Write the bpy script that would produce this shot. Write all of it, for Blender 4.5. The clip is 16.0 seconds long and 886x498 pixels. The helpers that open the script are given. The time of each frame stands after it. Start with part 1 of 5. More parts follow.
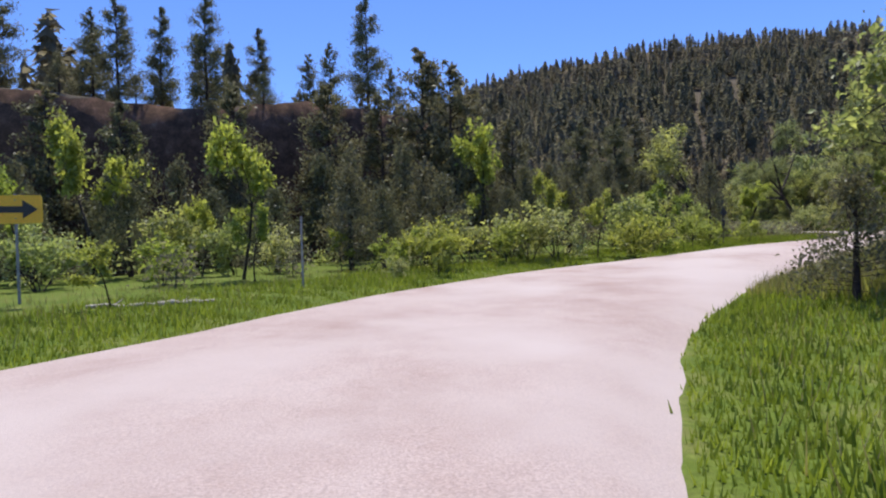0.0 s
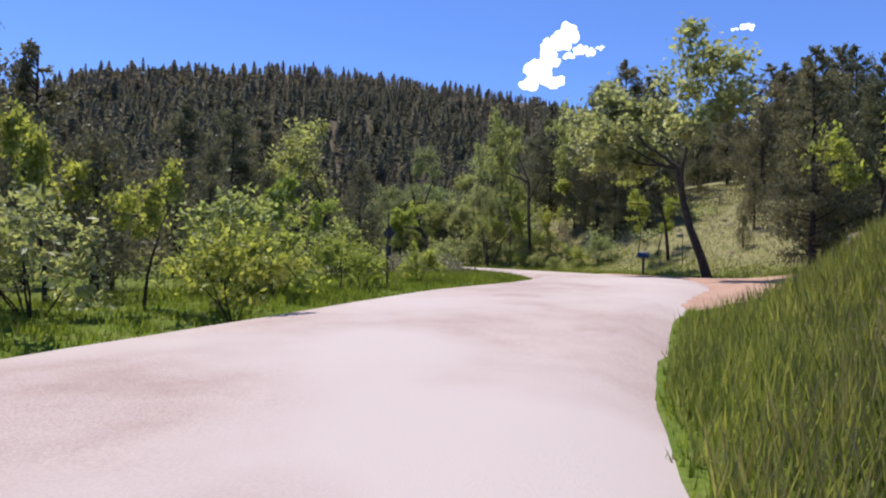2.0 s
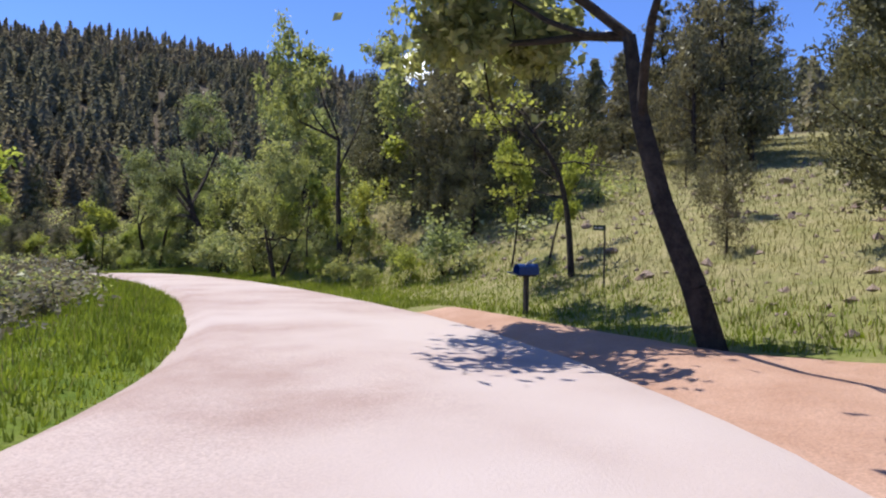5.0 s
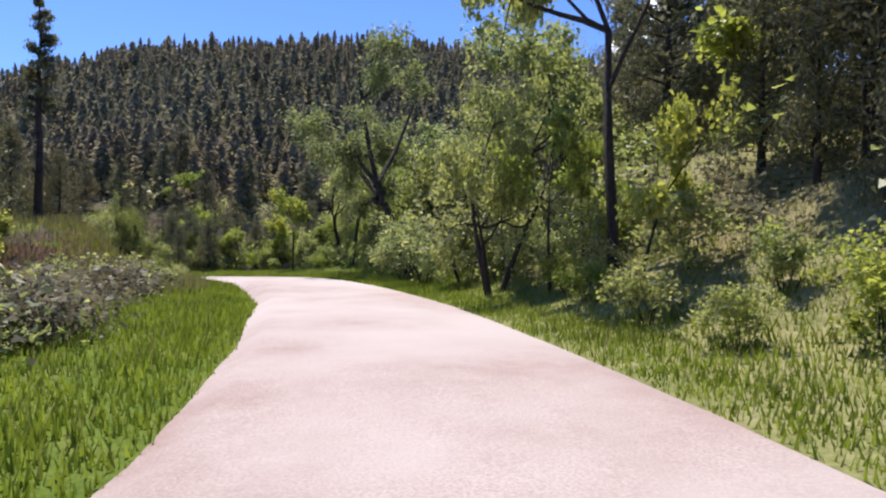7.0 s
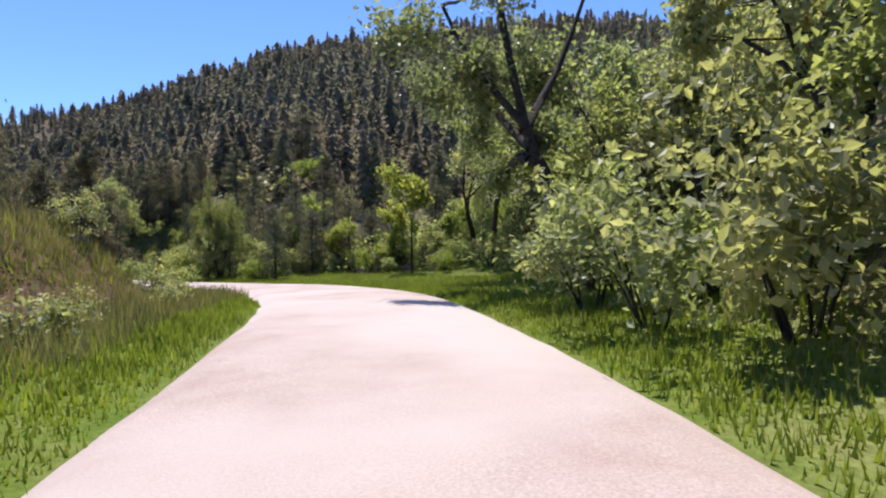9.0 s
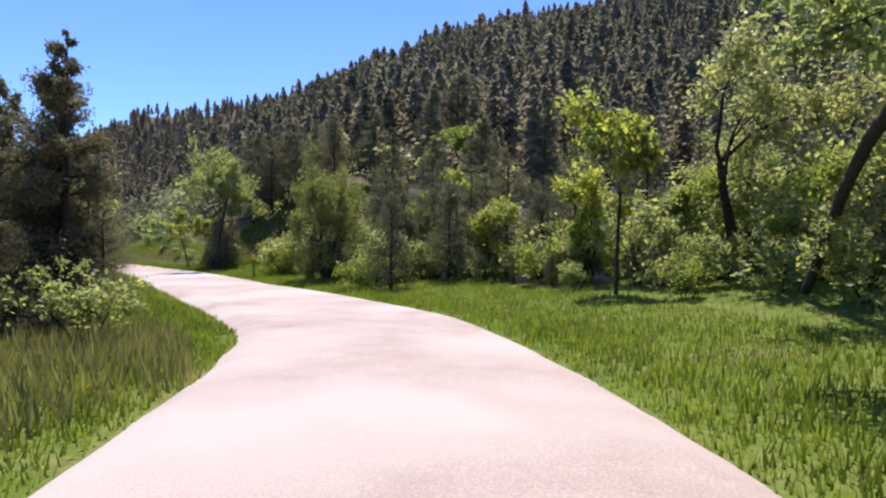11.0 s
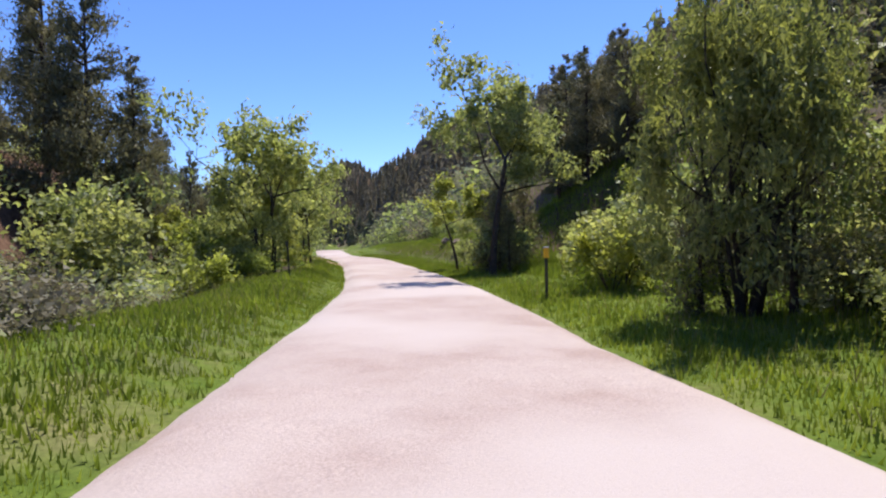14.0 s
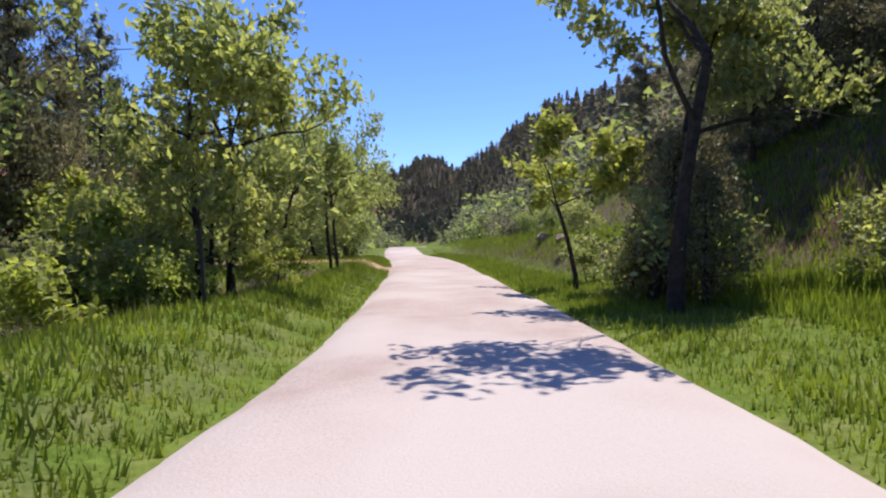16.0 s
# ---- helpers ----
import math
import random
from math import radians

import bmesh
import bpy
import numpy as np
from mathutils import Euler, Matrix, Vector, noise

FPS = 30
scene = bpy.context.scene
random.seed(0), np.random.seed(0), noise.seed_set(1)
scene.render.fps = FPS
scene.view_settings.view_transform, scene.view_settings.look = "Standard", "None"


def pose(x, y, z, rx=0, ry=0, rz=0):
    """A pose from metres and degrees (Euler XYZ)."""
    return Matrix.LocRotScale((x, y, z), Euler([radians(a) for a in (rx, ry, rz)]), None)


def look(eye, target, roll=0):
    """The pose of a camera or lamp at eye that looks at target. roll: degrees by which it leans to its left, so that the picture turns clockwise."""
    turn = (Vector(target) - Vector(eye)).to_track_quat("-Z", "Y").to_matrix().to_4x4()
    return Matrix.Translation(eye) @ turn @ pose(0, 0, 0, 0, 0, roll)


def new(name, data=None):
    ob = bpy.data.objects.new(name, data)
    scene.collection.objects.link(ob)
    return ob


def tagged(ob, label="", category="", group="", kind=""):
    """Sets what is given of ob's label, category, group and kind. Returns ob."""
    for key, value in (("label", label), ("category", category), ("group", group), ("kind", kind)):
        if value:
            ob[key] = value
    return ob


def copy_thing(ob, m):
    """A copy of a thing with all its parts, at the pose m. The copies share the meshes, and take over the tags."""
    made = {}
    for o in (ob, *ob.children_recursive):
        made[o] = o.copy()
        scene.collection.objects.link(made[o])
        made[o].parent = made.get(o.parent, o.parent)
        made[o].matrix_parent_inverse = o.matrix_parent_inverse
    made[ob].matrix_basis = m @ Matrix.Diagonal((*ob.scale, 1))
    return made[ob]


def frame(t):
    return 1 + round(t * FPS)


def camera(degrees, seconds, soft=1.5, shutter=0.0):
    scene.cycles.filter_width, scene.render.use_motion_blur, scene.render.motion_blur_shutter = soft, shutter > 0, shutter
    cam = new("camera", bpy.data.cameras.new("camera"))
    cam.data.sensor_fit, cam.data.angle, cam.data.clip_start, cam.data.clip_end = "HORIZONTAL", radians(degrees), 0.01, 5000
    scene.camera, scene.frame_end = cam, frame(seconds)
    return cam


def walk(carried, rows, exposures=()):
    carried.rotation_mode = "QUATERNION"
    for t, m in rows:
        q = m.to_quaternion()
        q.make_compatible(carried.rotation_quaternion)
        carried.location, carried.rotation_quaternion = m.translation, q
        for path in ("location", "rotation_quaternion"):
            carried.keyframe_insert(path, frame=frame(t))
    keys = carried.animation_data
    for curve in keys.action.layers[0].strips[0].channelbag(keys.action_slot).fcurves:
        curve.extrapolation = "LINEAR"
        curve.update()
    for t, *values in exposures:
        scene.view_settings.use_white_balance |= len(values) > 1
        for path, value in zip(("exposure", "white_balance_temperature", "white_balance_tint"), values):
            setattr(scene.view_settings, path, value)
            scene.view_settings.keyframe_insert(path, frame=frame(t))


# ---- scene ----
cam = camera(70.5, 16.0, soft=2.15)
PATH = [
    (0, (-0.126, -0.962, 1.514), (-0.178, 1.037, 1.480), -1.80),
    (0.5, (0.377, 2.573, 1.516), (0.618, 4.558, 1.497), -1.17),
    (1, (1.137, 5.301, 1.500), (1.662, 7.231, 1.491), -0.73),
    (1.5, (2.122, 7.688, 1.517), (2.905, 9.529, 1.548), 0.34),
    (2, (3.515, 10.152, 1.559), (4.553, 11.861, 1.595), 1.16),
    (2.5, (5.070, 12.182, 1.624), (6.325, 13.737, 1.684), 0.89),
    (3, (6.847, 13.637, 1.700), (8.242, 15.068, 1.773), 1.66),
    (3.2, (7.337, 13.888, 1.736), (8.762, 15.288, 1.815), 1.56),
    (3.7, (9.534, 15.913, 1.851), (11.035, 17.232, 1.922), 1.52),
    (4.2, (11.890, 17.863, 2.002), (13.379, 19.198, 2.053), 1.25),
    (4.7, (14.196, 19.827, 2.140), (15.614, 21.237, 2.170), 0.96),
    (5.3, (16.603, 22.322, 2.213), (17.899, 23.846, 2.232), 0.88),
    (5.5, (17.205, 23.470, 2.238), (18.459, 25.027, 2.256), 0.69),
    (6, (18.733, 26.082, 2.269), (19.871, 27.726, 2.273), 0.41),
    (6.5, (19.984, 28.841, 2.259), (20.955, 30.589, 2.252), 0.35),
    (7, (21.040, 31.526, 2.255), (21.841, 33.359, 2.249), 0.59),
    (7.5, (21.912, 33.871, 2.226), (22.562, 35.762, 2.201), -0.60),
    (8, (22.671, 36.307, 2.203), (23.195, 38.237, 2.179), -1.04),
    (8.2, (22.996, 37.306, 2.184), (23.481, 39.246, 2.157), -1.38),
    (8.7, (23.788, 40.185, 2.217), (24.194, 42.143, 2.191), -0.97),
    (9.2, (24.523, 43.281, 2.254), (24.849, 45.254, 2.223), -0.47),
    (9.7, (25.038, 46.344, 2.276), (25.270, 48.330, 2.240), 0.05),
    (10.3, (25.133, 49.617, 2.262), (25.219, 51.615, 2.225), 0.55),
    (10.5, (25.221, 51.211, 2.259), (25.231, 53.210, 2.216), 0.45),
    (11, (24.995, 54.433, 2.225), (24.826, 56.425, 2.169), 0.79),
    (11.5, (24.567, 57.534, 2.139), (24.230, 59.505, 2.072), 1.19),
    (12, (23.917, 60.572, 2.024), (23.394, 62.500, 1.946), 1.45),
    (12.5, (23.130, 62.910, 1.907), (22.424, 64.780, 1.823), 1.06),
    (13, (22.026, 65.172, 1.781), (21.162, 66.973, 1.691), 0.14),
    (13.5, (20.787, 67.605, 1.671), (19.776, 69.329, 1.592), -0.49),
    (14, (19.389, 70.096, 1.545), (18.284, 71.761, 1.469), -1.37),
    (14.5, (17.848, 72.398, 1.470), (16.674, 74.016, 1.405), -1.21),
    (15, (16.455, 74.410, 1.335), (15.224, 75.984, 1.263), -1.42),
    (15.5, (14.927, 76.377, 1.253), (13.654, 77.917, 1.182), -1.27),
    (16, (13.267, 78.466, 1.220), (11.953, 79.972, 1.141), -0.87),
]
walk(cam, [(t, look(eye, target, roll)) for t, eye, target, roll in PATH], exposures=[(0.0, 0.20), (3.0, 0.18), (5.5, 0.36), (8.0, 0.48), (11.0, 0.54), (13.0, 0.42), (16.0, 0.34)])

# ---- light ----
SUN_AZ, SUN_EL = radians(4), radians(68)   # azimuth to the left of +y
world = bpy.data.worlds.new("sky")
scene.world = world
world.use_nodes = True
wn, wl = world.node_tree.nodes, world.node_tree.links
sky = wn.new("ShaderNodeTexSky")
sky.sky_type = "NISHITA"
sky.sun_disc = False
sky.sun_elevation, sky.sun_rotation = SUN_EL, -SUN_AZ
sky.altitude, sky.air_density, sky.dust_density, sky.ozone_density = 1500, 1.0, 0.15, 4.0
deep = wn.new("ShaderNodeMix")
deep.data_type, deep.blend_type = "RGBA", "MULTIPLY"
deep.inputs[0].default_value, deep.inputs[7].default_value = 1.0, (0.70, 0.85, 1.25, 1)
wl.new(sky.outputs[0], deep.inputs[6])
wl.new(deep.outputs[2], wn["Background"].inputs[0])
wn["Background"].inputs[1].default_value = 0.14
sun = new("sun", bpy.data.lights.new("sun", "SUN"))
sun.data.energy, sun.data.angle, sun.data.color = 5.0, radians(0.5), (1.0, 0.95, 0.86)
sun_dir = Vector((-math.sin(SUN_AZ) * math.cos(SUN_EL), math.cos(SUN_AZ) * math.cos(SUN_EL), math.sin(SUN_EL)))
sun.matrix_world = look(sun_dir * 400, (0, 0, 0))


# ---- materials ----
def material(name):
    m = bpy.data.materials.new(name)
    m.use_nodes = True
    m.node_tree.nodes.clear()
    out = m.node_tree.nodes.new("ShaderNodeOutputMaterial")
    return m, m.node_tree.nodes, m.node_tree.links, out


def ramp(nodes, stops):
    r = nodes.new("ShaderNodeValToRGB")
    els = r.color_ramp.elements
    while len(els) < len(stops):
        els.new(0.5)
    for e, (p, c) in zip(els, stops):
        e.position, e.color = p, (*c, 1)
    return r


def noise_node(nodes, links, scale, detail=6, rough=0.6, coord=None):
    n = nodes.new("ShaderNodeTexNoise")
    n.inputs["Scale"].default_value, n.inputs["Detail"].default_value, n.inputs["Roughness"].default_value = scale, detail, rough
    if coord is None:
        coord = nodes.new("ShaderNodeTexCoord").outputs["Object"]
    links.new(coord, n.inputs["Vector"])
    return n


def mix(nodes, links, a, b, fac, mode="MIX"):
    m = nodes.new("ShaderNodeMix")
    m.data_type, m.blend_type = "RGBA", mode
    for value, sock in ((fac, m.inputs[0]), (a, m.inputs[6]), (b, m.inputs[7])):
        if hasattr(value, "is_linked"):
            links.new(value, sock)
        elif isinstance(value, tuple):
            sock.default_value = (*value, 1)
        else:
            sock.default_value = value
    return m.outputs[2]


def surface(name, stops, scale, rough=0.9, fine=40.0, bump=0.3, metal=0.0, stain=None, bump_dist=0.02):
    """A grained surface: a ramp over coarse noise, fine grain on it, and a bump."""
    m, n, l, out = material(name)
    coord = n.new("ShaderNodeTexCoord").outputs["Object"]
    coarse, grain = noise_node(n, l, scale, 8, 0.65, coord), noise_node(n, l, fine, 4, 0.7, coord)
    r = ramp(n, stops)
    l.new(coarse.outputs[0], r.inputs[0])
    g = ramp(n, [(0.3, (0.62, 0.62, 0.62)), (0.7, (1.25, 1.25, 1.25))])
    l.new(grain.outputs[0], g.inputs[0])
    col = mix(n, l, r.outputs[0], g.outputs[0], 0.8, "MULTIPLY")
    if stain:
        big = noise_node(n, l, stain[0], 3, 0.5, coord)
        s = ramp(n, [(0.45, (0, 0, 0)), (0.62, (1, 1, 1))])
        l.new(big.outputs[0], s.inputs[0])
        col = mix(n, l, col, stain[1], s.outputs[0])
    b = n.new("ShaderNodeBsdfPrincipled")
    l.new(col, b.inputs["Base Color"])
    b.inputs["Roughness"].default_value, b.inputs["Metallic"].default_value = rough, metal
    bp = n.new("ShaderNodeBump")
    bp.inputs["Strength"].default_value, bp.inputs["Distance"].default_value = bump, bump_dist
    l.new(grain.outputs[0], bp.inputs["Height"])
    l.new(bp.outputs[0], b.inputs["Normal"])
    l.new(b.outputs[0], out.inputs[0])
    return m


def foliage(name, dark, light, through_amount=0.45, gloss=0.35, tint=0.12, glow=(1.5, 1.5, 0.85)):
    """Leaves that let light through, each leaf a little different, each plant too."""
    m, n, l, out = material(name)
    geo, info = n.new("ShaderNodeNewGeometry"), n.new("ShaderNodeObjectInfo")
    r = ramp(n, [(0.0, dark), (1.0, light)])
    l.new(geo.outputs["Random Per Island"], r.inputs[0])
    t = ramp(n, [(0.0, (1 - tint, 1 - tint * 0.4, 1 - tint)), (1.0, (1 + tint, 1 + tint * 0.5, 1))])
    l.new(info.outputs["Random"], t.inputs[0])
    col = mix(n, l, r.outputs[0], t.outputs[0], 1.0, "MULTIPLY")
    spray = ramp(n, [(0.34, (0.66, 0.7, 0.72)), (0.52, (1.0, 1.0, 1.0)), (0.68, (1.3, 1.26, 1.05))])
    l.new(noise_node(n, l, 1.3, 3, 0.6).outputs[0], spray.inputs[0])
    col = mix(n, l, col, spray.outputs[0], 0.85, "MULTIPLY")
    b = n.new("ShaderNodeBsdfPrincipled")
    b.inputs["Roughness"].default_value, b.inputs["Specular IOR Level"].default_value = 0.45, gloss
    l.new(col, b.inputs["Base Color"])
    tr = n.new("ShaderNodeBsdfTranslucent")
    warm = mix(n, l, col, glow, 1.0, "MULTIPLY")
    l.new(warm, tr.inputs[0])
    ms = n.new("ShaderNodeMixShader")
    ms.inputs[0].default_value = through_amount
    l.new(b.outputs[0], ms.inputs[1])
    l.new(tr.outputs[0], ms.inputs[2])
    l.new(ms.outputs[0], out.inputs[0])
    return m


def ground_material():
    """Grass and dry soil on the flats, red earth and rock where the ground is steep."""
    m, n, l, out = material("ground_cover")
    coord = n.new("ShaderNodeTexCoord").outputs["Object"]
    a, b_, c = noise_node(n, l, 0.12, 6, 0.6, coord), noise_node(n, l, 1.7, 8, 0.7, coord), noise_node(n, l, 14, 4, 0.7, coord)
    grass = ramp(n, [(0.3, (0.07, 0.115, 0.015)), (0.5, (0.115, 0.155, 0.026)), (0.74, (0.18, 0.18, 0.06))])
    l.new(b_.outputs[0], grass.inputs[0])
    dry = ramp(n, [(0.3, (0.17, 0.14, 0.07)), (0.7, (0.27, 0.22, 0.12))])
    l.new(b_.outputs[0], dry.inputs[0])
    patch = ramp(n, [(0.58, (0, 0, 0)), (0.74, (1, 1, 1))])
    l.new(a.outputs[0], patch.inputs[0])
    col = mix(n, l, grass.outputs[0], dry.outputs[0], patch.outputs[0])
    gap = n.new("ShaderNodeVectorMath")
    gap.operation = "DISTANCE"
    gap.inputs[1].default_value = (47, 30, 8)
    l.new(coord, gap.inputs[0])
    span = n.new("ShaderNodeMapRange")
    span.inputs[1].default_value, span.inputs[2].default_value, span.inputs[3].default_value, span.inputs[4].default_value = 19, 27, 1, 0
    l.new(gap.outputs["Value"], span.inputs[0])
    hay = ramp(n, [(0.3, (0.16, 0.17, 0.06)), (0.5, (0.26, 0.24, 0.11)), (0.72, (0.36, 0.31, 0.18))])
    l.new(b_.outputs[0], hay.inputs[0])
    col = mix(n, l, col, hay.outputs[0], span.outputs[0])
    earth = ramp(n, [(0.3, (0.06, 0.037, 0.026)), (0.5, (0.125, 0.074, 0.05)), (0.62, (0.18, 0.105, 0.072)), (0.75, (0.25, 0.18, 0.125))])
    l.new(b_.outputs[0], earth.inputs[0])
    geo, sep = n.new("ShaderNodeNewGeometry"), n.new("ShaderNodeSeparateXYZ")
    l.new(geo.outputs["True Normal"], sep.inputs[0])
    steep = ramp(n, [(0.70, (1, 1, 1)), (0.84, (0, 0, 0))])
    l.new(sep.outputs[2], steep.inputs[0])
    litter = ramp(n, [(0.3, (0.085, 0.07, 0.052)), (0.6, (0.13, 0.105, 0.08)), (0.78, (0.20, 0.15, 0.115))])
    l.new(b_.outputs[0], litter.inputs[0])
    slope = ramp(n, [(0.84, (1, 1, 1)), (0.945, (0, 0, 0))])
    l.new(sep.outputs[2], slope.inputs[0])
    flat = mix(n, l, col, litter.outputs[0], slope.outputs[0])
    place = n.new("ShaderNodeSeparateXYZ")
    l.new(coord, place.inputs[0])
    hills = n.new("ShaderNodeMapRange")
    hills.inputs[1].default_value, hills.inputs[2].default_value = 3.0, 6.0
    l.new(place.outputs[2], hills.inputs[0])
    flat = mix(n, l, flat, litter.outputs[0], hills.outputs[0])
    flat = mix(n, l, flat, hay.outputs[0], span.outputs[0])
    col = mix(n, l, flat, earth.outputs[0], steep.outputs[0])
    g = ramp(n, [(0.3, (0.6, 0.6, 0.6)), (0.7, (1.3, 1.3, 1.3))])
    l.new(c.outputs[0], g.inputs[0])
    col = mix(n, l, col, g.outputs[0], 0.8, "MULTIPLY")
    b = n.new("ShaderNodeBsdfPrincipled")
    b.inputs["Roughness"].default_value, b.inputs["Specular IOR Level"].default_value = 0.95, 0.1
    l.new(col, b.inputs["Base Color"])
    bp = n.new("ShaderNodeBump")
    bp.inputs["Strength"].default_value, bp.inputs["Distance"].default_value = 0.6, 0.12
    l.new(b_.outputs[0], bp.inputs["Height"])
    l.new(bp.outputs[0], b.inputs["Normal"])
    l.new(b.outputs[0], out.inputs[0])
    return m


MAT_GROUND = ground_material()
MAT_GRAVEL = surface("pink_gravel", [(0.3, (0.36, 0.255, 0.225)), (0.5, (0.44, 0.34, 0.31)), (0.7, (0.49, 0.395, 0.365))], 0.7, 0.95, 55, 0.5,
                     stain=(0.25, (0.49, 0.41, 0.385)))
MAT_EARTH = surface("orange_dirt", [(0.3, (0.35, 0.195, 0.13)), (0.7, (0.49, 0.315, 0.235))], 0.8, 0.95, 45, 0.5)
MAT_BARK = surface("grey_brown_bark", [(0.3, (0.018, 0.014, 0.011)), (0.7, (0.085, 0.065, 0.052))], 7, 0.95, 26, 1.0, bump_dist=0.05)
MAT_PINE_BARK = surface("dark_pine_bark", [(0.3, (0.022, 0.015, 0.012)), (0.7, (0.085, 0.055, 0.042))], 6, 0.9, 30, 0.8)
MAT_ROCK = surface("pale_red_rock", [(0.3, (0.17, 0.11, 0.085)), (0.7, (0.38, 0.30, 0.25))], 1.5, 0.9, 18, 0.8)
MAT_GREY = surface("grey_galvanised_steel", [(0.3, (0.22, 0.22, 0.22)), (0.7, (0.33, 0.33, 0.33))], 6, 0.55, 60, 0.1, 0.6)
MAT_POST = surface("weathered_dark_post", [(0.3, (0.03, 0.028, 0.026)), (0.7, (0.08, 0.07, 0.06))], 9, 0.8, 60, 0.3)
MAT_YELLOW = surface("orange_yellow_sign_paint", [(0.3, (0.86, 0.44, 0.02)), (0.7, (0.95, 0.52, 0.025))], 4, 0.45, 60, 0.03)
MAT_BLACK = surface("black_sign_paint", [(0.3, (0.012, 0.012, 0.012)), (0.7, (0.03, 0.03, 0.03))], 6, 0.5, 60, 0.05)
MAT_GREEN = surface("dark_green_sign_paint", [(0.3, (0.015, 0.045, 0.04)), (0.7, (0.025, 0.065, 0.055))], 6, 0.45, 60, 0.05)
MAT_WHITE = surface("white_paint", [(0.3, (0.6, 0.6, 0.6)), (0.7, (0.8, 0.8, 0.8))], 6, 0.6, 60, 0.1)
MAT_NAVY = surface("blue_enamel", [(0.3, (0.010, 0.05, 0.20)), (0.7, (0.018, 0.075, 0.28))], 3, 0.4, 30, 0.05)
# grey sign steel with the shade on its back put into a darker colour
MAT_SHADED_STEEL = surface("shaded_grey_metal_back", [(0.3, (0.06, 0.06, 0.058)), (0.7, (0.11, 0.105, 0.1))], 6, 0.7, 60, 0.1, 0.3)
MAT_LOG = surface("bleached_log", [(0.3, (0.34, 0.29, 0.23)), (0.7, (0.55, 0.49, 0.41))], 5, 0.9, 40, 0.5)

LEAF_GREEN = foliage("cottonwood_leaf", (0.185, 0.21, 0.10), (0.38, 0.40, 0.21), 0.54, 0.3, 0.12)
LEAF_BRIGHT = foliage("pale_cottonwood_leaf", (0.205, 0.23, 0.10), (0.40, 0.42, 0.20), 0.56, 0.3, 0.1)
LEAF_OLD = foliage("old_cottonwood_leaf", (0.13, 0.15, 0.085), (0.30, 0.32, 0.19), 0.46, 0.45)
LEAF_LIME = foliage("young_maple_leaf", (0.19, 0.22, 0.06), (0.385, 0.415, 0.14), 0.52, 0.25, 0.16)
LEAF_SAGE = foliage("grey_green_leaf", (0.19, 0.21, 0.115), (0.41, 0.425, 0.26), 0.5, 0.4)
LEAF_WILLOW = foliage("willow_leaf", (0.15, 0.17, 0.07), (0.32, 0.34, 0.145), 0.42, 0.2)
DULL = (1.1, 1.06, 0.92)
NEEDLE_PINE = foliage("pine_needle", (0.12, 0.116, 0.072), (0.265, 0.248, 0.15), 0.4, 0.2, 0.14, DULL)
NEEDLE_JUNIPER = foliage("juniper_scale_leaf", (0.11, 0.106, 0.068), (0.25, 0.238, 0.145), 0.38, 0.15, 0.14, DULL)
# far needles: haze over distance is put into these pale, low-contrast base colours
NEEDLE_HAZED = foliage("hazed_far_needle", (0.205, 0.19, 0.152), (0.262, 0.242, 0.195), 0.55, 0.02, 0.2, DULL)
NEEDLE_HAZED_DARK = foliage("hazed_dark_needle", (0.165, 0.158, 0.124), (0.218, 0.206, 0.164), 0.55, 0.02, 0.2, DULL)
NEEDLE_HAZED_DRY = foliage("hazed_rusty_needle", (0.225, 0.202, 0.165), (0.282, 0.252, 0.207), 0.52, 0.02, 0.2, DULL)
GRASS_BLADE = foliage("grass_blade", (0.115, 0.16, 0.024), (0.22, 0.265, 0.06), 0.55, 0.15, 0.1)
GRASS_BANK = foliage("bank_grass_blade", (0.15, 0.175, 0.05), (0.33, 0.33, 0.13), 0.5, 0.15, 0.1)
LEAF_DEAD = foliage("dead_brush_twig", (0.13, 0.115, 0.09), (0.30, 0.265, 0.20), 0.3, 0.1, 0.15, DULL)
GRASS_DRY = foliage("dry_grass_blade", (0.17, 0.155, 0.08), (0.30, 0.27, 0.155), 0.35, 0.1, 0.1)


# ---- mesh helpers ----
def quick_mesh(name, verts, faces, mats, slots=None, smooth=False):
    """A mesh from arrays: verts (n, 3), faces (m, k) of one size."""
    verts, faces = np.asarray(verts, np.float32), np.asarray(faces, np.int32)
    me = bpy.data.meshes.new(name)
    me.vertices.add(len(verts))
    me.vertices.foreach_set("co", verts.ravel())
    k = faces.shape[1]
    me.loops.add(faces.size)
    me.loops.foreach_set("vertex_index", faces.ravel())
    me.polygons.add(len(faces))
    me.polygons.foreach_set("loop_start", np.arange(0, faces.size, k, dtype=np.int32))
    if slots is not None:
        me.polygons.foreach_set("material_index", np.asarray(slots, np.int32))
    me.polygons.foreach_set("use_smooth", np.full(len(faces), smooth))
    for m in mats if isinstance(mats, (list, tuple)) else [mats]:
        me.materials.append(m)
    me.update(calc_edges=True)
    return me


def part(name, bm, mat, parent, label="", smooth=False):
    """Links a bmesh, or a mesh, as one object under a thing."""
    if isinstance(bm, bmesh.types.BMesh):
        me = bpy.data.meshes.new(name)
        bmesh.ops.recalc_face_normals(bm, faces=bm.faces)
        bm.to_mesh(me)
        bm.free()
        me.materials.append(mat)
        if smooth:
            me.polygons.foreach_set("use_smooth", np.full(len(me.polygons), True))
    else:
        me = bm
    ob = new(name, me)
    ob.parent = parent
    return tagged(ob, label=label)


def thing(name, m, label, category, group="", kind=""):
    ob = new(name)
    ob.empty_display_size = 0.1
    ob.matrix_world = m
    return tagged(ob, label, category, group, kind)


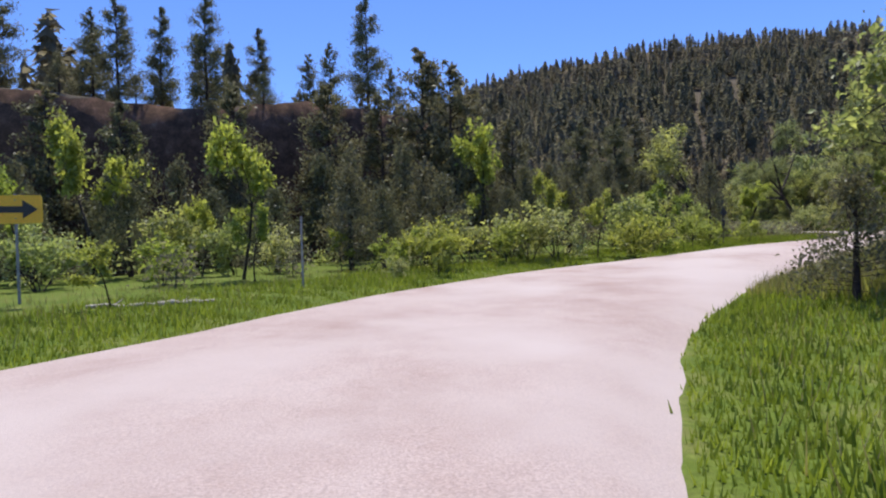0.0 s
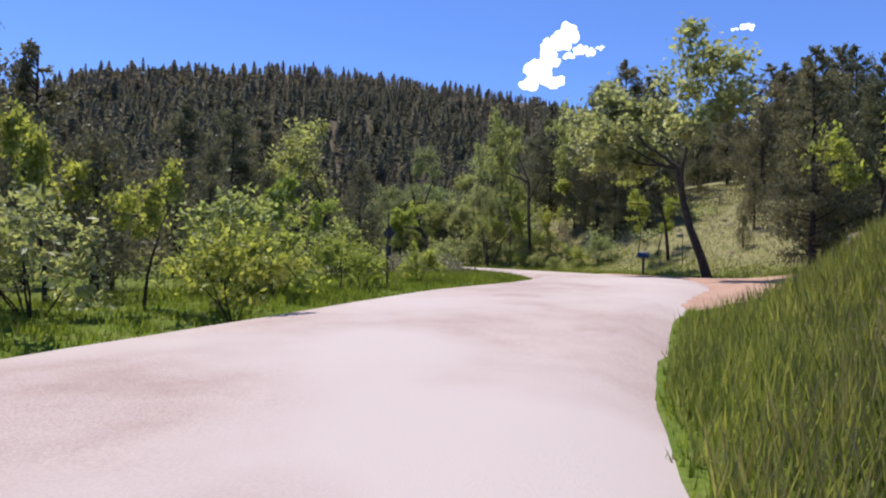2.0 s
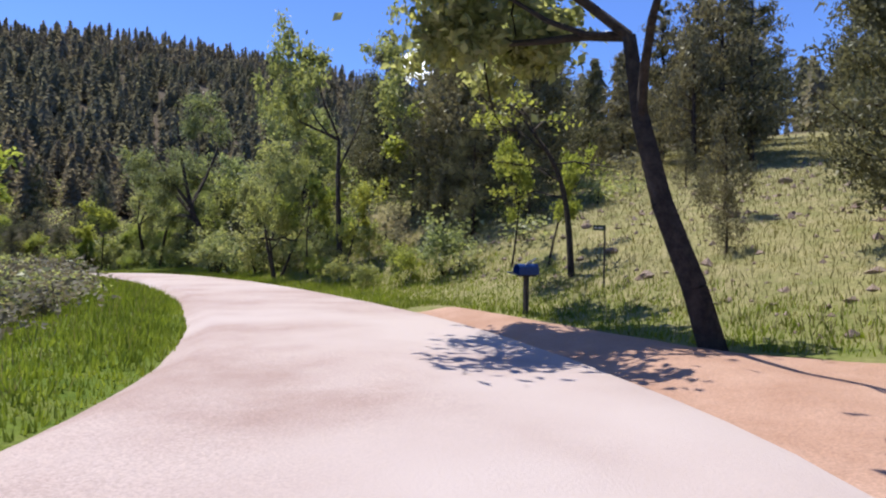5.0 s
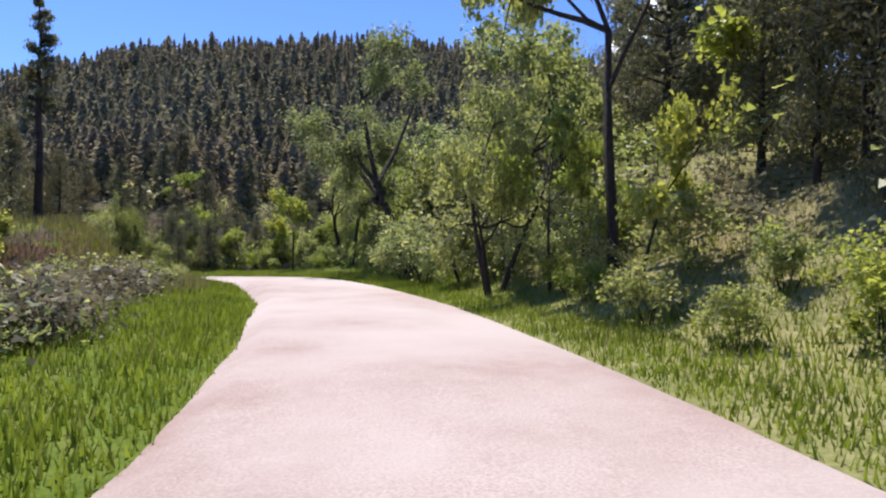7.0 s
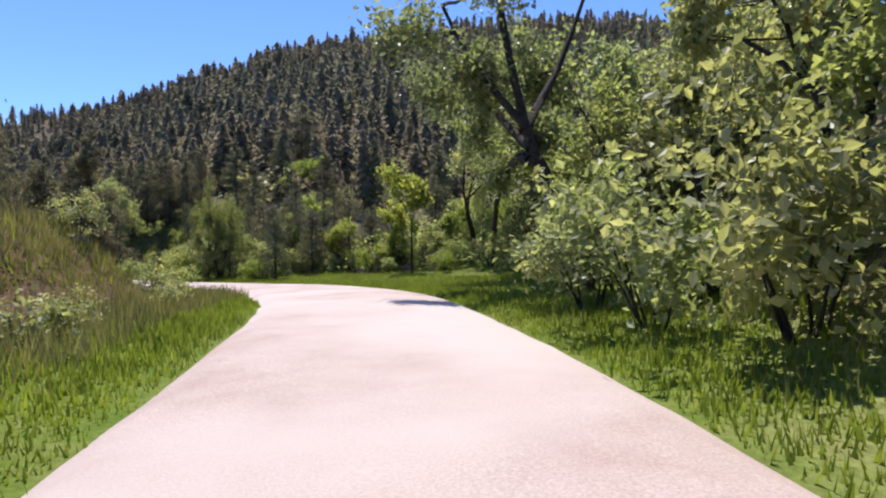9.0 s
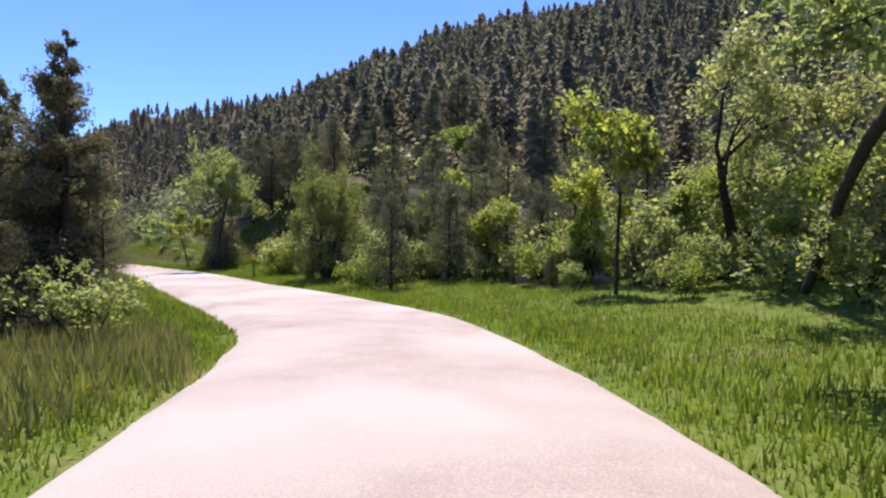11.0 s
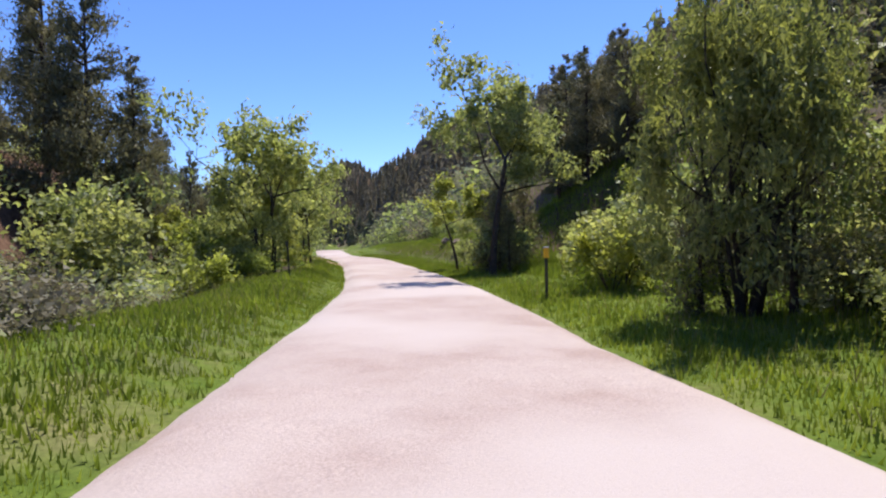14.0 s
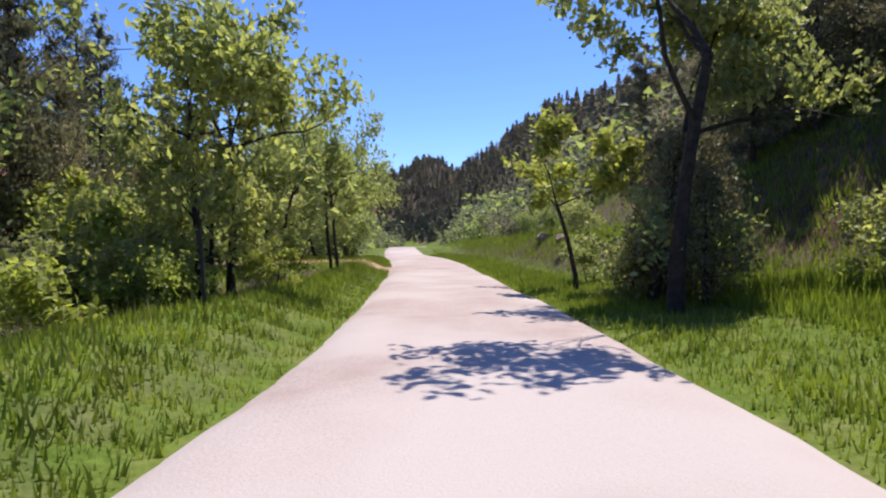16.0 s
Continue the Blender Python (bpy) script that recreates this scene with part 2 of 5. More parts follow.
def box(bm, size, m=Matrix(), bevel=0.0):
    got = bmesh.ops.create_cube(bm, size=1, matrix=m @ Matrix.Diagonal((*size, 1)))
    if bevel:
        edges = {e for v in got["verts"] for e in v.link_edges}
        bmesh.ops.bevel(bm, geom=list(edges), offset=bevel, segments=2, affect="EDGES")
    return bm


def rod(bm, a, b, r0, r1=None, sides=8):
    a, b = Vector(a), Vector(b)
    d = b - a
    turn = d.to_track_quat("Z", "Y").to_matrix().to_4x4()
    bmesh.ops.create_cone(bm, cap_ends=True, segments=sides, radius1=r0, radius2=r0 if r1 is None else r1, depth=d.length,
                          matrix=Matrix.Translation((a + b) / 2) @ turn)
    return bm


def smoothstep(a, b, x):
    t = np.clip((x - a) / (b - a), 0, 1)
    return t * t * (3 - 2 * t)


# ---- the lie of the land ----
# road: x, y, height, width to the left and to the right of the line that the wheels follow
ROAD = [(9, -60, -0.9, 3.0, 3.0), (6, -40, -0.4, 3.0, 3.0), (2.6, -20, 0.05, 3.6, 2.6), (0.4, -8, 0.33, 5.0, 1.6), (-0.29, 0.2, 0.35, 5.8, 1.1), (1.07, 4.9, 0.33, 5.7, 0.9),
        (3.43, 9.5, 0.39, 5.7, 0.75), (7.0, 14.0, 0.55, 5.3, 0.9), (12.1, 18.5, 0.87, 4.1, 1.6), (16.6, 22.8, 1.09, 2.4, 2.8),
        (20.0, 28.3, 1.08, 1.8, 3.0), (22.6, 36.5, 1.10, 1.6, 2.7), (24.5, 44.0, 1.13, 2.0, 2.0), (25.2, 51.0, 1.10, 2.4, 1.7),
        (24.5, 57.0, 0.94, 2.0, 2.3), (22.3, 64.4, 0.60, 1.6, 2.9), (19.4, 69.7, 0.36, 1.8, 2.9), (16.2, 74.8, 0.21, 2.2, 2.3),
        (13.3, 79.6, 0.10, 2.6, 1.5), (8.0, 85.7, -0.03, 2.3, 1.1), (-6.5, 100.3, -0.5, 2.0, 1.2), (-22, 114.5, -1.15, 1.9, 1.5),
        (-46, 138, -1.8, 2.0, 2.0), (-72, 165, -3.4, 2.0, 2.0), (-125, 230, -6.0, 2.0, 2.0)]


def dense_line(rows, step):
    """Catmull-Rom through the rows, sampled evenly."""
    p = np.array(rows, float)
    p = np.vstack([2 * p[0] - p[1], p, 2 * p[-1] - p[-2]])
    out = []
    for i in range(1, len(p) - 2):
        n = max(2, int(np.linalg.norm(p[i + 1, :2] - p[i, :2]) / step))
        t = np.linspace(0, 1, n, endpoint=False)[:, None]
        a, b, c, d = p[i - 1:i + 3]
        out.append(0.5 * (2 * b + (c - a) * t + (2 * a - 5 * b + 4 * c - d) * t * t + (3 * b - a - 3 * c + d) * t ** 3))
    out.append(p[-2][None])
    return np.vstack(out)


LINE = dense_line(ROAD, 0.7)


def ragged(r, n):
    """Uneven edge of a gravel strip."""
    return 0.3 * np.convolve(r.normal(0, 0.22, n + 8), np.ones(5) / 5, "same")[4:-4] + 0.22 * np.convolve(r.normal(0, 0.9, n + 24), np.ones(15) / 15, "same")[12:-12]


verge_noise = np.random.RandomState(5)
LINE[:, 3] += ragged(verge_noise, len(LINE))
LINE[:, 4] += ragged(verge_noise, len(LINE))
TAN = np.gradient(LINE[:, :2], axis=0)
TAN /= np.linalg.norm(TAN, axis=1)[:, None]
SIDE = np.stack([TAN[:, 1], -TAN[:, 0]], 1)      # to the right
BANK = 0.02 * np.exp(-((LINE[:, 1] - 9) / 9) ** 2)   # the outer side of the first bend is higher


def to_road(x, y):
    """Nearest place of the road: its index and the distance to the right of it."""
    x, y = np.asarray(x, float).ravel(), np.asarray(y, float).ravel()
    idx, off = np.empty(len(x), int), np.empty(len(x))
    for i in range(0, len(x), 20000):
        dx, dy = x[i:i + 20000, None] - LINE[None, :, 0], y[i:i + 20000, None] - LINE[None, :, 1]
        k = np.argmin(dx * dx + dy * dy, axis=1)
        r = np.arange(len(k))
        idx[i:i + 20000] = k
        d = np.hypot(dx[r, k], dy[r, k])
        off[i:i + 20000] = d * np.sign(dx[r, k] * SIDE[k, 0] + dy[r, k] * SIDE[k, 1] + 1e-9)
    return idx, off


PLATEAU = [(-400, -60), (-60, 13), (-26, 25), (-9, 32), (1, 36.5), (3, 46), (8, 50), (19.4, 48.2), (20.6, 52.8), (20.4, 58.4), (18.2, 62.2), (9, 67), (1.2, 77), (-2.6, 84), (-20, 99),
           (-47, 124), (-90, 160), (-150, 220), (-400, 500)]
FOOT_X = [-400, -250, -200, -150, -100, -60, -22, 5, 20, 30, 45, 70, 120, 250, 500]
FOOT_Y = [430, 318, 290, 258, 212, 166, 126, 96, 82, 84, 90, 86, 80, 70, 60]
RIDGE_X = [-400, -250, -190, -148, -100, -60, -40, -8, 0, 9, 25, 46, 80, 130, 190, 260, 500]
RIDGE_Y = [560, 372, 322, 305, 272, 245, 243, 240, 240, 240, 240, 238, 228, 216, 205, 195, 180]
RIDGE_Z = [26, 28, 31, 44, 50, 44, 45, 56, 58.5, 63, 67, 68, 69, 66, 67, 63, 50]


def inside(x, y):
    """Signed distance into the western plateau (positive within it)."""
    p = np.array(PLATEAU, float)
    best, sign = np.full(len(x), 1e9), np.zeros(len(x))
    for a, b in zip(p[:-1], p[1:]):
        d = b - a
        t = np.clip(((x - a[0]) * d[0] + (y - a[1]) * d[1]) / (d @ d), 0, 1)
        dist = np.hypot(x - a[0] - t * d[0], y - a[1] - t * d[1])
        s = d[0] * (y - a[1]) - d[1] * (x - a[0])
        near = dist < best
        best = np.where(near, dist, best)
        sign = np.where(near, np.sign(s), sign)
    return best * sign


def wobble(x, y, scale, seed):
    """Smooth cheap noise in -1..1."""
    r = np.random.RandomState(seed)
    v = np.zeros_like(x)
    for i in range(7):
        a, f, ph = r.uniform(0, 6.28), scale * 1.7 ** (i * 0.6), r.uniform(0, 6.28, 2)
        v += np.sin((x * np.cos(a) + y * np.sin(a)) * f + ph[0]) * np.cos((y * np.cos(a) - x * np.sin(a)) * f * 0.8 + ph[1]) / 1.5 ** i
    return v / 2


CREEK = [(-3.0, 90.5), (1.2, 85.6), (4.6, 80.4), (7.8, 76.3), (10.0, 72.6), (12.2, 68.6), (14.6, 66.6), (17.6, 64.0)]


def creek_distance(x, y):
    best = np.full(len(x), 1e9)
    for (ax, ay), (bx, by) in zip(CREEK[:-1], CREEK[1:]):
        dx, dy = bx - ax, by - ay
        t = np.clip(((x - ax) * dx + (y - ay) * dy) / (dx * dx + dy * dy), 0, 1)
        best = np.minimum(best, np.hypot(x - ax - t * dx, y - ay - t * dy))
    return best


def height(x, y):
    x, y = np.atleast_1d(np.asarray(x, float)), np.atleast_1d(np.asarray(y, float))
    shape = x.shape
    x, y = x.ravel(), y.ravel()
    idx, off = to_road(x, y)
    zr = LINE[idx, 2] - BANK[idx] * np.clip(off, -8, 3)
    edge = np.where(off < 0, -off - LINE[idx, 3], off - LINE[idx, 4])
    away = smoothstep(0.2, 6, edge)
    z = zr - 0.12 + 0.10 * smoothstep(0.0, 0.7, edge) + 0.12 * wobble(x, y, 0.5, 1) * away + 0.5 * wobble(x, y, 0.06, 2) * smoothstep(6, 30, edge)
    # bank inside the first bend
    z += 3.1 * np.exp(-(((x - 13.5) / 5.2) ** 2 + ((y - 7.4) / np.where(y > 7.4, 8.0, 5.7)) ** 2) / 1.2) * smoothstep(0.0, 3.6, edge) * smoothstep(17.4, 15.0, y)
    # low rise behind the pull-off
    z += 1.8 * np.exp(-((x - 25) / 8) ** 2 - ((y - 16) / 6) ** 2) * smoothstep(1.5, 6, edge)
    # meadow hill to the east
    u = (x - 24) * 0.94 + (y - 24) * 0.2
    z += np.where(u > 0, 32 * (1 - np.exp(-u * 0.30 / 32)), 0) * smoothstep(np.where(y > 48, 4.0, 0.5), np.where(y > 48, 15, 7), edge) * smoothstep(95, 40, y)
    # verge bank on the hill side
    z += 0.25 * smoothstep(1.0, 4.0, edge) * (off > 0) * smoothstep(45, 58, y) * smoothstep(110, 85, y)
    # low grassy berm inside the second bend
    z += 0.26 * smoothstep(0.15, 1.1, edge) * (off < 0) * smoothstep(69, 74, y) * smoothstep(104, 94, y)
    # the cut bank of red earth along the far road
    z += 1.0 * smoothstep(1.4, 3.2, edge) * (off > 0) * smoothstep(90, 94, y) * smoothstep(150, 110, y)
    # grassy slope above the last stretch
    z += 1.5 * smoothstep(3.0, 8.5, edge) * (off > 0) * smoothstep(85, 88.5, y) * smoothstep(112, 100, y) * smoothstep(19, 14, x)
    # main hill
    yf, yr, zt = np.interp(x, FOOT_X, FOOT_Y), np.interp(x, RIDGE_X, RIDGE_Y), np.interp(x, RIDGE_X, RIDGE_Z)
    t = (y - yf) / (yr - yf)
    up = np.where(t < 1, np.clip(t, 0, 1) ** 1.1, np.clip(1 - (t - 1) * 0.5, 0.3, 1))
    z += zt * up * (1 + 0.05 * wobble(x, y, 0.03, 3)) * smoothstep(0.5, 6, edge)
    # the hill that closes the valley
    z += 27 * np.exp(-((x + 272) / 52) ** 2 - ((y - 345) / 70) ** 2)
    # plateau and cliff to the west
    d = inside(x, y) + 1.2 * wobble(x, y, 0.35, 4)
    top = (1 + 0.10 * wobble(x, y, 0.22, 6)) * np.interp(y, [10, 36, 44, 50, 62, 72, 84, 110, 200], [8.4, 8.8, 4.0, 1.7, 1.8, 4.0, 4.6, 5.0, 8.0])
    width = np.interp(y, [10, 36, 44, 48, 58, 84, 120], [1.7, 1.9, 3.4, 2.6, 2.6, 4.0, 12.0])
    z += top * smoothstep(0, 1, d / width) * smoothstep(0.3, 3, edge) + np.clip(d - 6, 0, 300) * 0.10
    # creek bed west of the second bend
    z -= 0.75 * np.exp(-(creek_distance(x, y) / 0.95) ** 2) * smoothstep(0.5, 2.0, edge)
    # far land behind the first camera stays low
    z = np.where(y < -30, z * smoothstep(-400, -30, y), z)
    return z.reshape(shape)


def spaced(lo, hi, fine, ends, reach):
    """Fine steps in the middle, wider ones out to the reach on either side, and then ever wider."""
    a = list(np.arange(lo, hi, fine))
    for end, far in zip(ends, reach):
        step, side, out = fine, (1 if end > hi else -1), []
        at = hi - fine if side > 0 else lo
        while abs(at) < abs(end):
            step = min(step * 1.13, 7) if abs(at) < far else step * 1.25
            at += side * step
            out.append(at)
        a = a + out if side > 0 else out[::-1] + a
    return np.array(a)


GX, GY = spaced(-14, 42, 0.5, (-1600, 1600), (420, 260)), spaced(-4, 108, 0.5, (-1600, 1800), (30, 480))
mx, my = np.meshgrid(GX, GY)
nx, ny = len(GX), len(GY)
gz = height(mx, my)
q = (np.arange(ny - 1)[:, None] * nx + np.arange(nx - 1)[None]).ravel()
ground = new("ground", quick_mesh("ground", np.stack([mx, my, gz], -1).reshape(-1, 3), np.stack([q, q + 1, q + nx + 1, q + nx], 1), MAT_GROUND, smooth=True))
tagged(ground, "grassy valley floor, red earth banks and wooded hillsides", "ground", kind="structure")


def ribbon(name, line, left, right, side, mat, label, across=9, lift=0.0, bank=None, seed=5):
    n, r = len(line), np.random.RandomState(seed or 0)
    lw, rw = (left, right) if seed is None else (left + ragged(r, n), right + ragged(r, n))
    v = []
    for j in range(across):
        f = j / (across - 1)
        o = -lw + (lw + rw) * f
        crown = 0.05 * (1 - (2 * f - 1) ** 2) + (-0.16 if j in (0, across - 1) else 0)
        b = 0 if bank is None else -bank * np.clip(o, -8, 3)
        rut = 0.012 * np.sin(o * 3.1)
        v.append(np.stack([line[:, 0] + side[:, 0] * o, line[:, 1] + side[:, 1] * o, line[:, 2] + b + crown + lift + rut], 1))
    v = np.stack(v, 1).reshape(-1, 3)
    k = (np.arange(n - 1)[:, None] * across + np.arange(across - 1)[None]).ravel()
    ob = new(name, quick_mesh(name, v, np.stack([k, k + 1, k + across + 1, k + across], 1), mat, smooth=True))
    return tagged(ob, label, name.replace("_", " "), kind="structure")


ribbon("road", LINE, LINE[:, 3], LINE[:, 4], SIDE, MAT_GRAVEL, "pale pinkish gravel country road with ragged edges", 11, 0.0, BANK, None)


def side_track(name, rows, label, mat, seed):
    """A strip that lies on the ground and follows it."""
    ln = dense_line([(x, y, 0, w, w) for x, y, w in rows], 0.35)
    t = np.gradient(ln[:, :2], axis=0)
    t /= np.linalg.norm(t, axis=1)[:, None]
    ob = ribbon(name, ln, ln[:, 3], ln[:, 4], np.stack([t[:, 1], -t[:, 0]], 1), mat, label, 17, 0.0, None, seed)
    co = np.array([v.co[:] for v in ob.data.vertices])
    g = height(co[:, 0], co[:, 1])
    rim = np.arange(len(co)) % 17
    row = np.arange(len(co)) // 17
    drop = np.where((rim == 0) | (rim == 16) | (row == 0) | (row == row.max()), -0.14, 0.0)
    for v, z in zip(ob.data.vertices, g + 0.05 + drop):
        v.co.z = z
    return ob


PULL_OFF = [(13.6, 16.8, 0.7), (16.0, 19.0, 2.2), (18.6, 20.8, 3.0), (20.6, 21.9, 2.7), (21.4, 24.8, 1.9), (23.0, 28.0, 1.2), (24.4, 31.0, 0.5)]
side_track("driveway", PULL_OFF,
           "orange dirt pull-off beside the gravel road", MAT_EARTH, 8)
side_track("farm_track", [(-2.6, 96.0, 0.9), (-5.3, 93.4, 1.1), (-8.4, 90.4, 1.1), (-14, 86, 1.1), (-20, 83, 1.1)], "orange dirt track leaving the gravel road", MAT_EARTH, 9)


def water_material():
    m, n, l, out = material("creek_water")
    b = n.new("ShaderNodeBsdfPrincipled")
    b.inputs["Base Color"].default_value = (0.05, 0.055, 0.045, 1)
    b.inputs["Roughness"].default_value, b.inputs["Specular IOR Level"].default_value = 0.06, 0.6
    bp = n.new("ShaderNodeBump")
    bp.inputs["Strength"].default_value, bp.inputs["Distance"].default_value = 0.35, 0.03
    l.new(noise_node(n, l, 5, 3).outputs[0], bp.inputs["Height"])
    l.new(bp.outputs[0], b.inputs["Normal"])
    l.new(b.outputs[0], out.inputs[0])
    return m


creek_line = dense_line([(x, y, 0, 0.7, 0.7) for x, y in CREEK], 0.5)
creek_line[:, 2] = height(creek_line[:, 0], creek_line[:, 1]) + 0.22
creek_line[:, 2] = np.convolve(np.pad(creek_line[:, 2], 10, "edge"), np.ones(21) / 21, "valid")
creek_tan = np.gradient(creek_line[:, :2], axis=0)
creek_tan /= np.linalg.norm(creek_tan, axis=1)[:, None]
ribbon("water", creek_line, creek_line[:, 3] + 0.2, creek_line[:, 4] + 0.2, np.stack([creek_tan[:, 1], -creek_tan[:, 0]], 1), water_material(), "shallow creek reflecting the sky", 5, -0.03, None, 10)


# ---- plants ----
def rings(segs, sides):
    """Tapered tubes, one for each row (a, b, ra, rb)."""
    t = np.array([(*a, *b, ra, rb) for a, b, ra, rb in segs])
    a, b, ra, rb = t[:, :3], t[:, 3:6], t[:, 6], t[:, 7]
    d = b - a
    d /= np.linalg.norm(d, axis=1)[:, None] + 1e-9
    ref = np.where(np.abs(d[:, 2:3]) > 0.9, [[1.0, 0, 0]], [[0, 0, 1.0]])
    u = np.cross(d, ref)
    u /= np.linalg.norm(u, axis=1)[:, None]
    w = np.cross(d, u)
    ang = np.arange(sides) * 2 * np.pi / sides
    ring = np.cos(ang)[None, :, None] * u[:, None] + np.sin(ang)[None, :, None] * w[:, None]
    v = np.concatenate([a[:, None] + ring * ra[:, None, None], b[:, None] + ring * rb[:, None, None]], 1).reshape(-1, 3)
    k = np.arange(sides)
    f = np.stack([k, (k + 1) % sides, (k + 1) % sides + sides, k + sides], 1)
    first = np.arange(len(t)) * 2 * sides
    return v, (f[None] + first[:, None, None]).reshape(-1, 4), first


def tubes(segs, sides=6):
    """A branching stem: tapered tubes joined where one starts from another; thin ones have fewer sides."""
    groups = [([s for s in segs if s[2] >= 0.035], sides), ([s for s in segs if s[2] < 0.035], 3)]
    vv, ff, n, ends, starts, root = [], [], 0, {}, [], None
    for rows, k in groups:
        if not rows:
            continue
        v, f, first = rings(rows, k)
        vv.append(v)
        ff.append(f + n)
        for s, at in zip(rows, first + n):
            root = at if root is None else root
            ends[tuple(np.round(s[1], 4))] = at + k
            starts.append((tuple(np.round(s[0], 4)), at))
        n += len(v)
    seams = [(ends.get(key, root), ends.get(key, root) + 1, at + 1, at) for key, at in starts if ends.get(key, root) != at and key in ends]
    if seams:
        ff.append(np.array(seams))
    return np.vstack(vv), np.vstack(ff)


def leaves(centers, size, rnd, up=0.5, slim=0.55, droop=0.0, along=None):
    """Pointed, folded leaves (four corners) at the centers."""
    n = len(centers)
    d = rnd.normal(size=(n, 3)) if along is None else along + rnd.normal(size=(n, 3)) * 0.35
    d[:, 2] -= droop
    d /= np.linalg.norm(d, axis=1)[:, None]
    nrm = rnd.normal(size=(n, 3))
    nrm[:, 2] = np.abs(nrm[:, 2]) + up
    w = np.cross(d, nrm)
    w /= np.linalg.norm(w, axis=1)[:, None] + 1e-9
    nn = np.cross(w, d)
    s = (size * rnd.uniform(0.6, 1.35, n))[:, None]
    base = centers - d * s * 0.5
    mid = centers + nn * s * 0.10
    v = np.stack([base, mid + w * s * slim * 0.5, centers + d * s * 0.5, mid - w * s * slim * 0.5], 1).reshape(-1, 3)
    return v, np.arange(4 * n).reshape(-1, 4)


def flakes(centers, size, rnd, up, slim, along):
    """Three-cornered sprays for plants that stay far off."""
    v, q4 = leaves(centers, size, rnd, up, slim, 0.0, along)
    v = v.reshape(-1, 4, 3)[:, [0, 1, 3]].copy()
    v[:, 0] = v[:, 0] * 1.6 - v[:, 1:].mean(axis=1) * 0.6
    return v.reshape(-1, 3), np.arange(3 * len(v)).reshape(-1, 3)


def grow(rnd, start, direction, length, radius, depth, segs, tips, spread=0.7, lift=0.25, wander=0.22, shrink=0.68, kids=(2, 4), pieces=4):
    """A limb that wanders, tapers and forks; rows go into segs, twig ends into tips."""
    p, d = np.array(start, float), np.array(direction, float)
    d /= np.linalg.norm(d)
    r = radius
    for i in range(pieces):
        d = d + rnd.normal(size=3) * wander * 0.5 + np.array([0, 0, lift * 0.12])
        d /= np.linalg.norm(d)
        e, r2 = p + d * length / pieces, r * (0.86 if i < pieces - 1 else 0.78)
        segs.append((p, e, r, r2))
        if depth <= 1:
            tips.append((e, d))
        elif i >= pieces // 2 - (depth < 3) and rnd.uniform() < 0.75:
            side = d + rnd.normal(size=3) * spread * 1.2
            grow(rnd, e, side, length * shrink * rnd.uniform(0.6, 0.95), r2 * 0.55, depth - 1, segs, tips, spread, lift, wander * 1.15, shrink, kids, pieces)
        p, r = e, r2
    if depth > 1:
        for _ in range(rnd.randint(*kids)):
            side = d + rnd.normal(size=3) * spread
            grow(rnd, p, side, length * shrink * rnd.uniform(0.75, 1.1), r * 0.75, depth - 1, segs, tips, spread, lift, wander * 1.15, shrink, kids, pieces)
    else:
        tips.append((p, d))


def plant(name, segs, centers, along, rnd, leaf, leaf_size, bark, label, category, slim=0.55, up=0.5, droop=0.0, sides=6, group="", plain=False):
    ob = thing(name, Matrix(), label, category, group)
    segs = [s for s in segs if s[2] > 0.0095]
    if segs:
        v, f = tubes(segs, sides)
        part("trunk", quick_mesh("trunk", v, f, bark, smooth=True), None, ob)
    v, f = flakes(centers, leaf_size, rnd, up, slim, along) if plain else leaves(centers, leaf_size, rnd, up, slim, droop, along)
    part("crown", quick_mesh("crown", v, f, leaf), None, ob)
    return ob


def fit_height(segs, tips, h):
    top = max(t[0][2] for t in tips)
    k = h / top
    return [(a * k, b * k, ra * k ** 0.5, rb * k ** 0.5) for a, b, ra, rb in segs], [(p * k, d) for p, d in tips]


def broadleaf(name, seed, h, leaf, leaf_size, count, label, category="tree", lean=(0, 0), stems=1, clear=0.35, clump=0.32, spread=0.75, depth=4, radius=0.16, group="",
              bark=None, slim=0.6, droop=0.0, lift=0.3, sides=6, bare=0.0, low=0.08, splay=(0.25, 0.75)):
    """A broad-leaved tree or shrub: forking limbs with leaf clumps at the twig ends."""
    rnd = np.random.RandomState(seed)
    segs, tips = [], []
    for s in range(stems):
        a = rnd.uniform(0, 6.28)
        out = 0.0 if stems == 1 else rnd.uniform(*splay)
        d = np.array([lean[0] + math.cos(a) * out, lean[1] + math.sin(a) * out, 1.0])
        p = np.array([math.cos(a), math.sin(a), 0]) * (0 if stems == 1 else rnd.uniform(0.02, 0.06) * h)
        grow(rnd, p - np.array([0, 0, 0.1 * h * 0.2]), d, h * (clear if stems == 1 else clear * rnd.uniform(0.7, 1.1)), radius * (1 if stems == 1 else 0.45), depth, segs, tips, spread, lift)
    segs, tips = fit_height(segs, tips, h)
    tp = np.array([t[0] for t in tips])
    keep = rnd.uniform(size=len(tp)) >= bare
    tp = tp[keep & (tp[:, 2] > low * h)]
    odds = rnd.uniform(0.05, 1, len(tp)) ** 2.6
    pick = rnd.choice(len(tp), count, p=odds / odds.sum())
    weight = rnd.uniform(0.4, 1.2, len(tp))[pick][:, None]
    c = tp[pick] + rnd.normal(size=(count, 3)) * clump * weight * np.array([1, 1, 0.75])
    c[:, 2] = np.maximum(c[:, 2], 0.05 * h)
    return plant(name, segs, c, None, rnd, leaf, leaf_size * 1.22, bark or MAT_BARK, label, category, slim, 0.5, droop, sides, group)


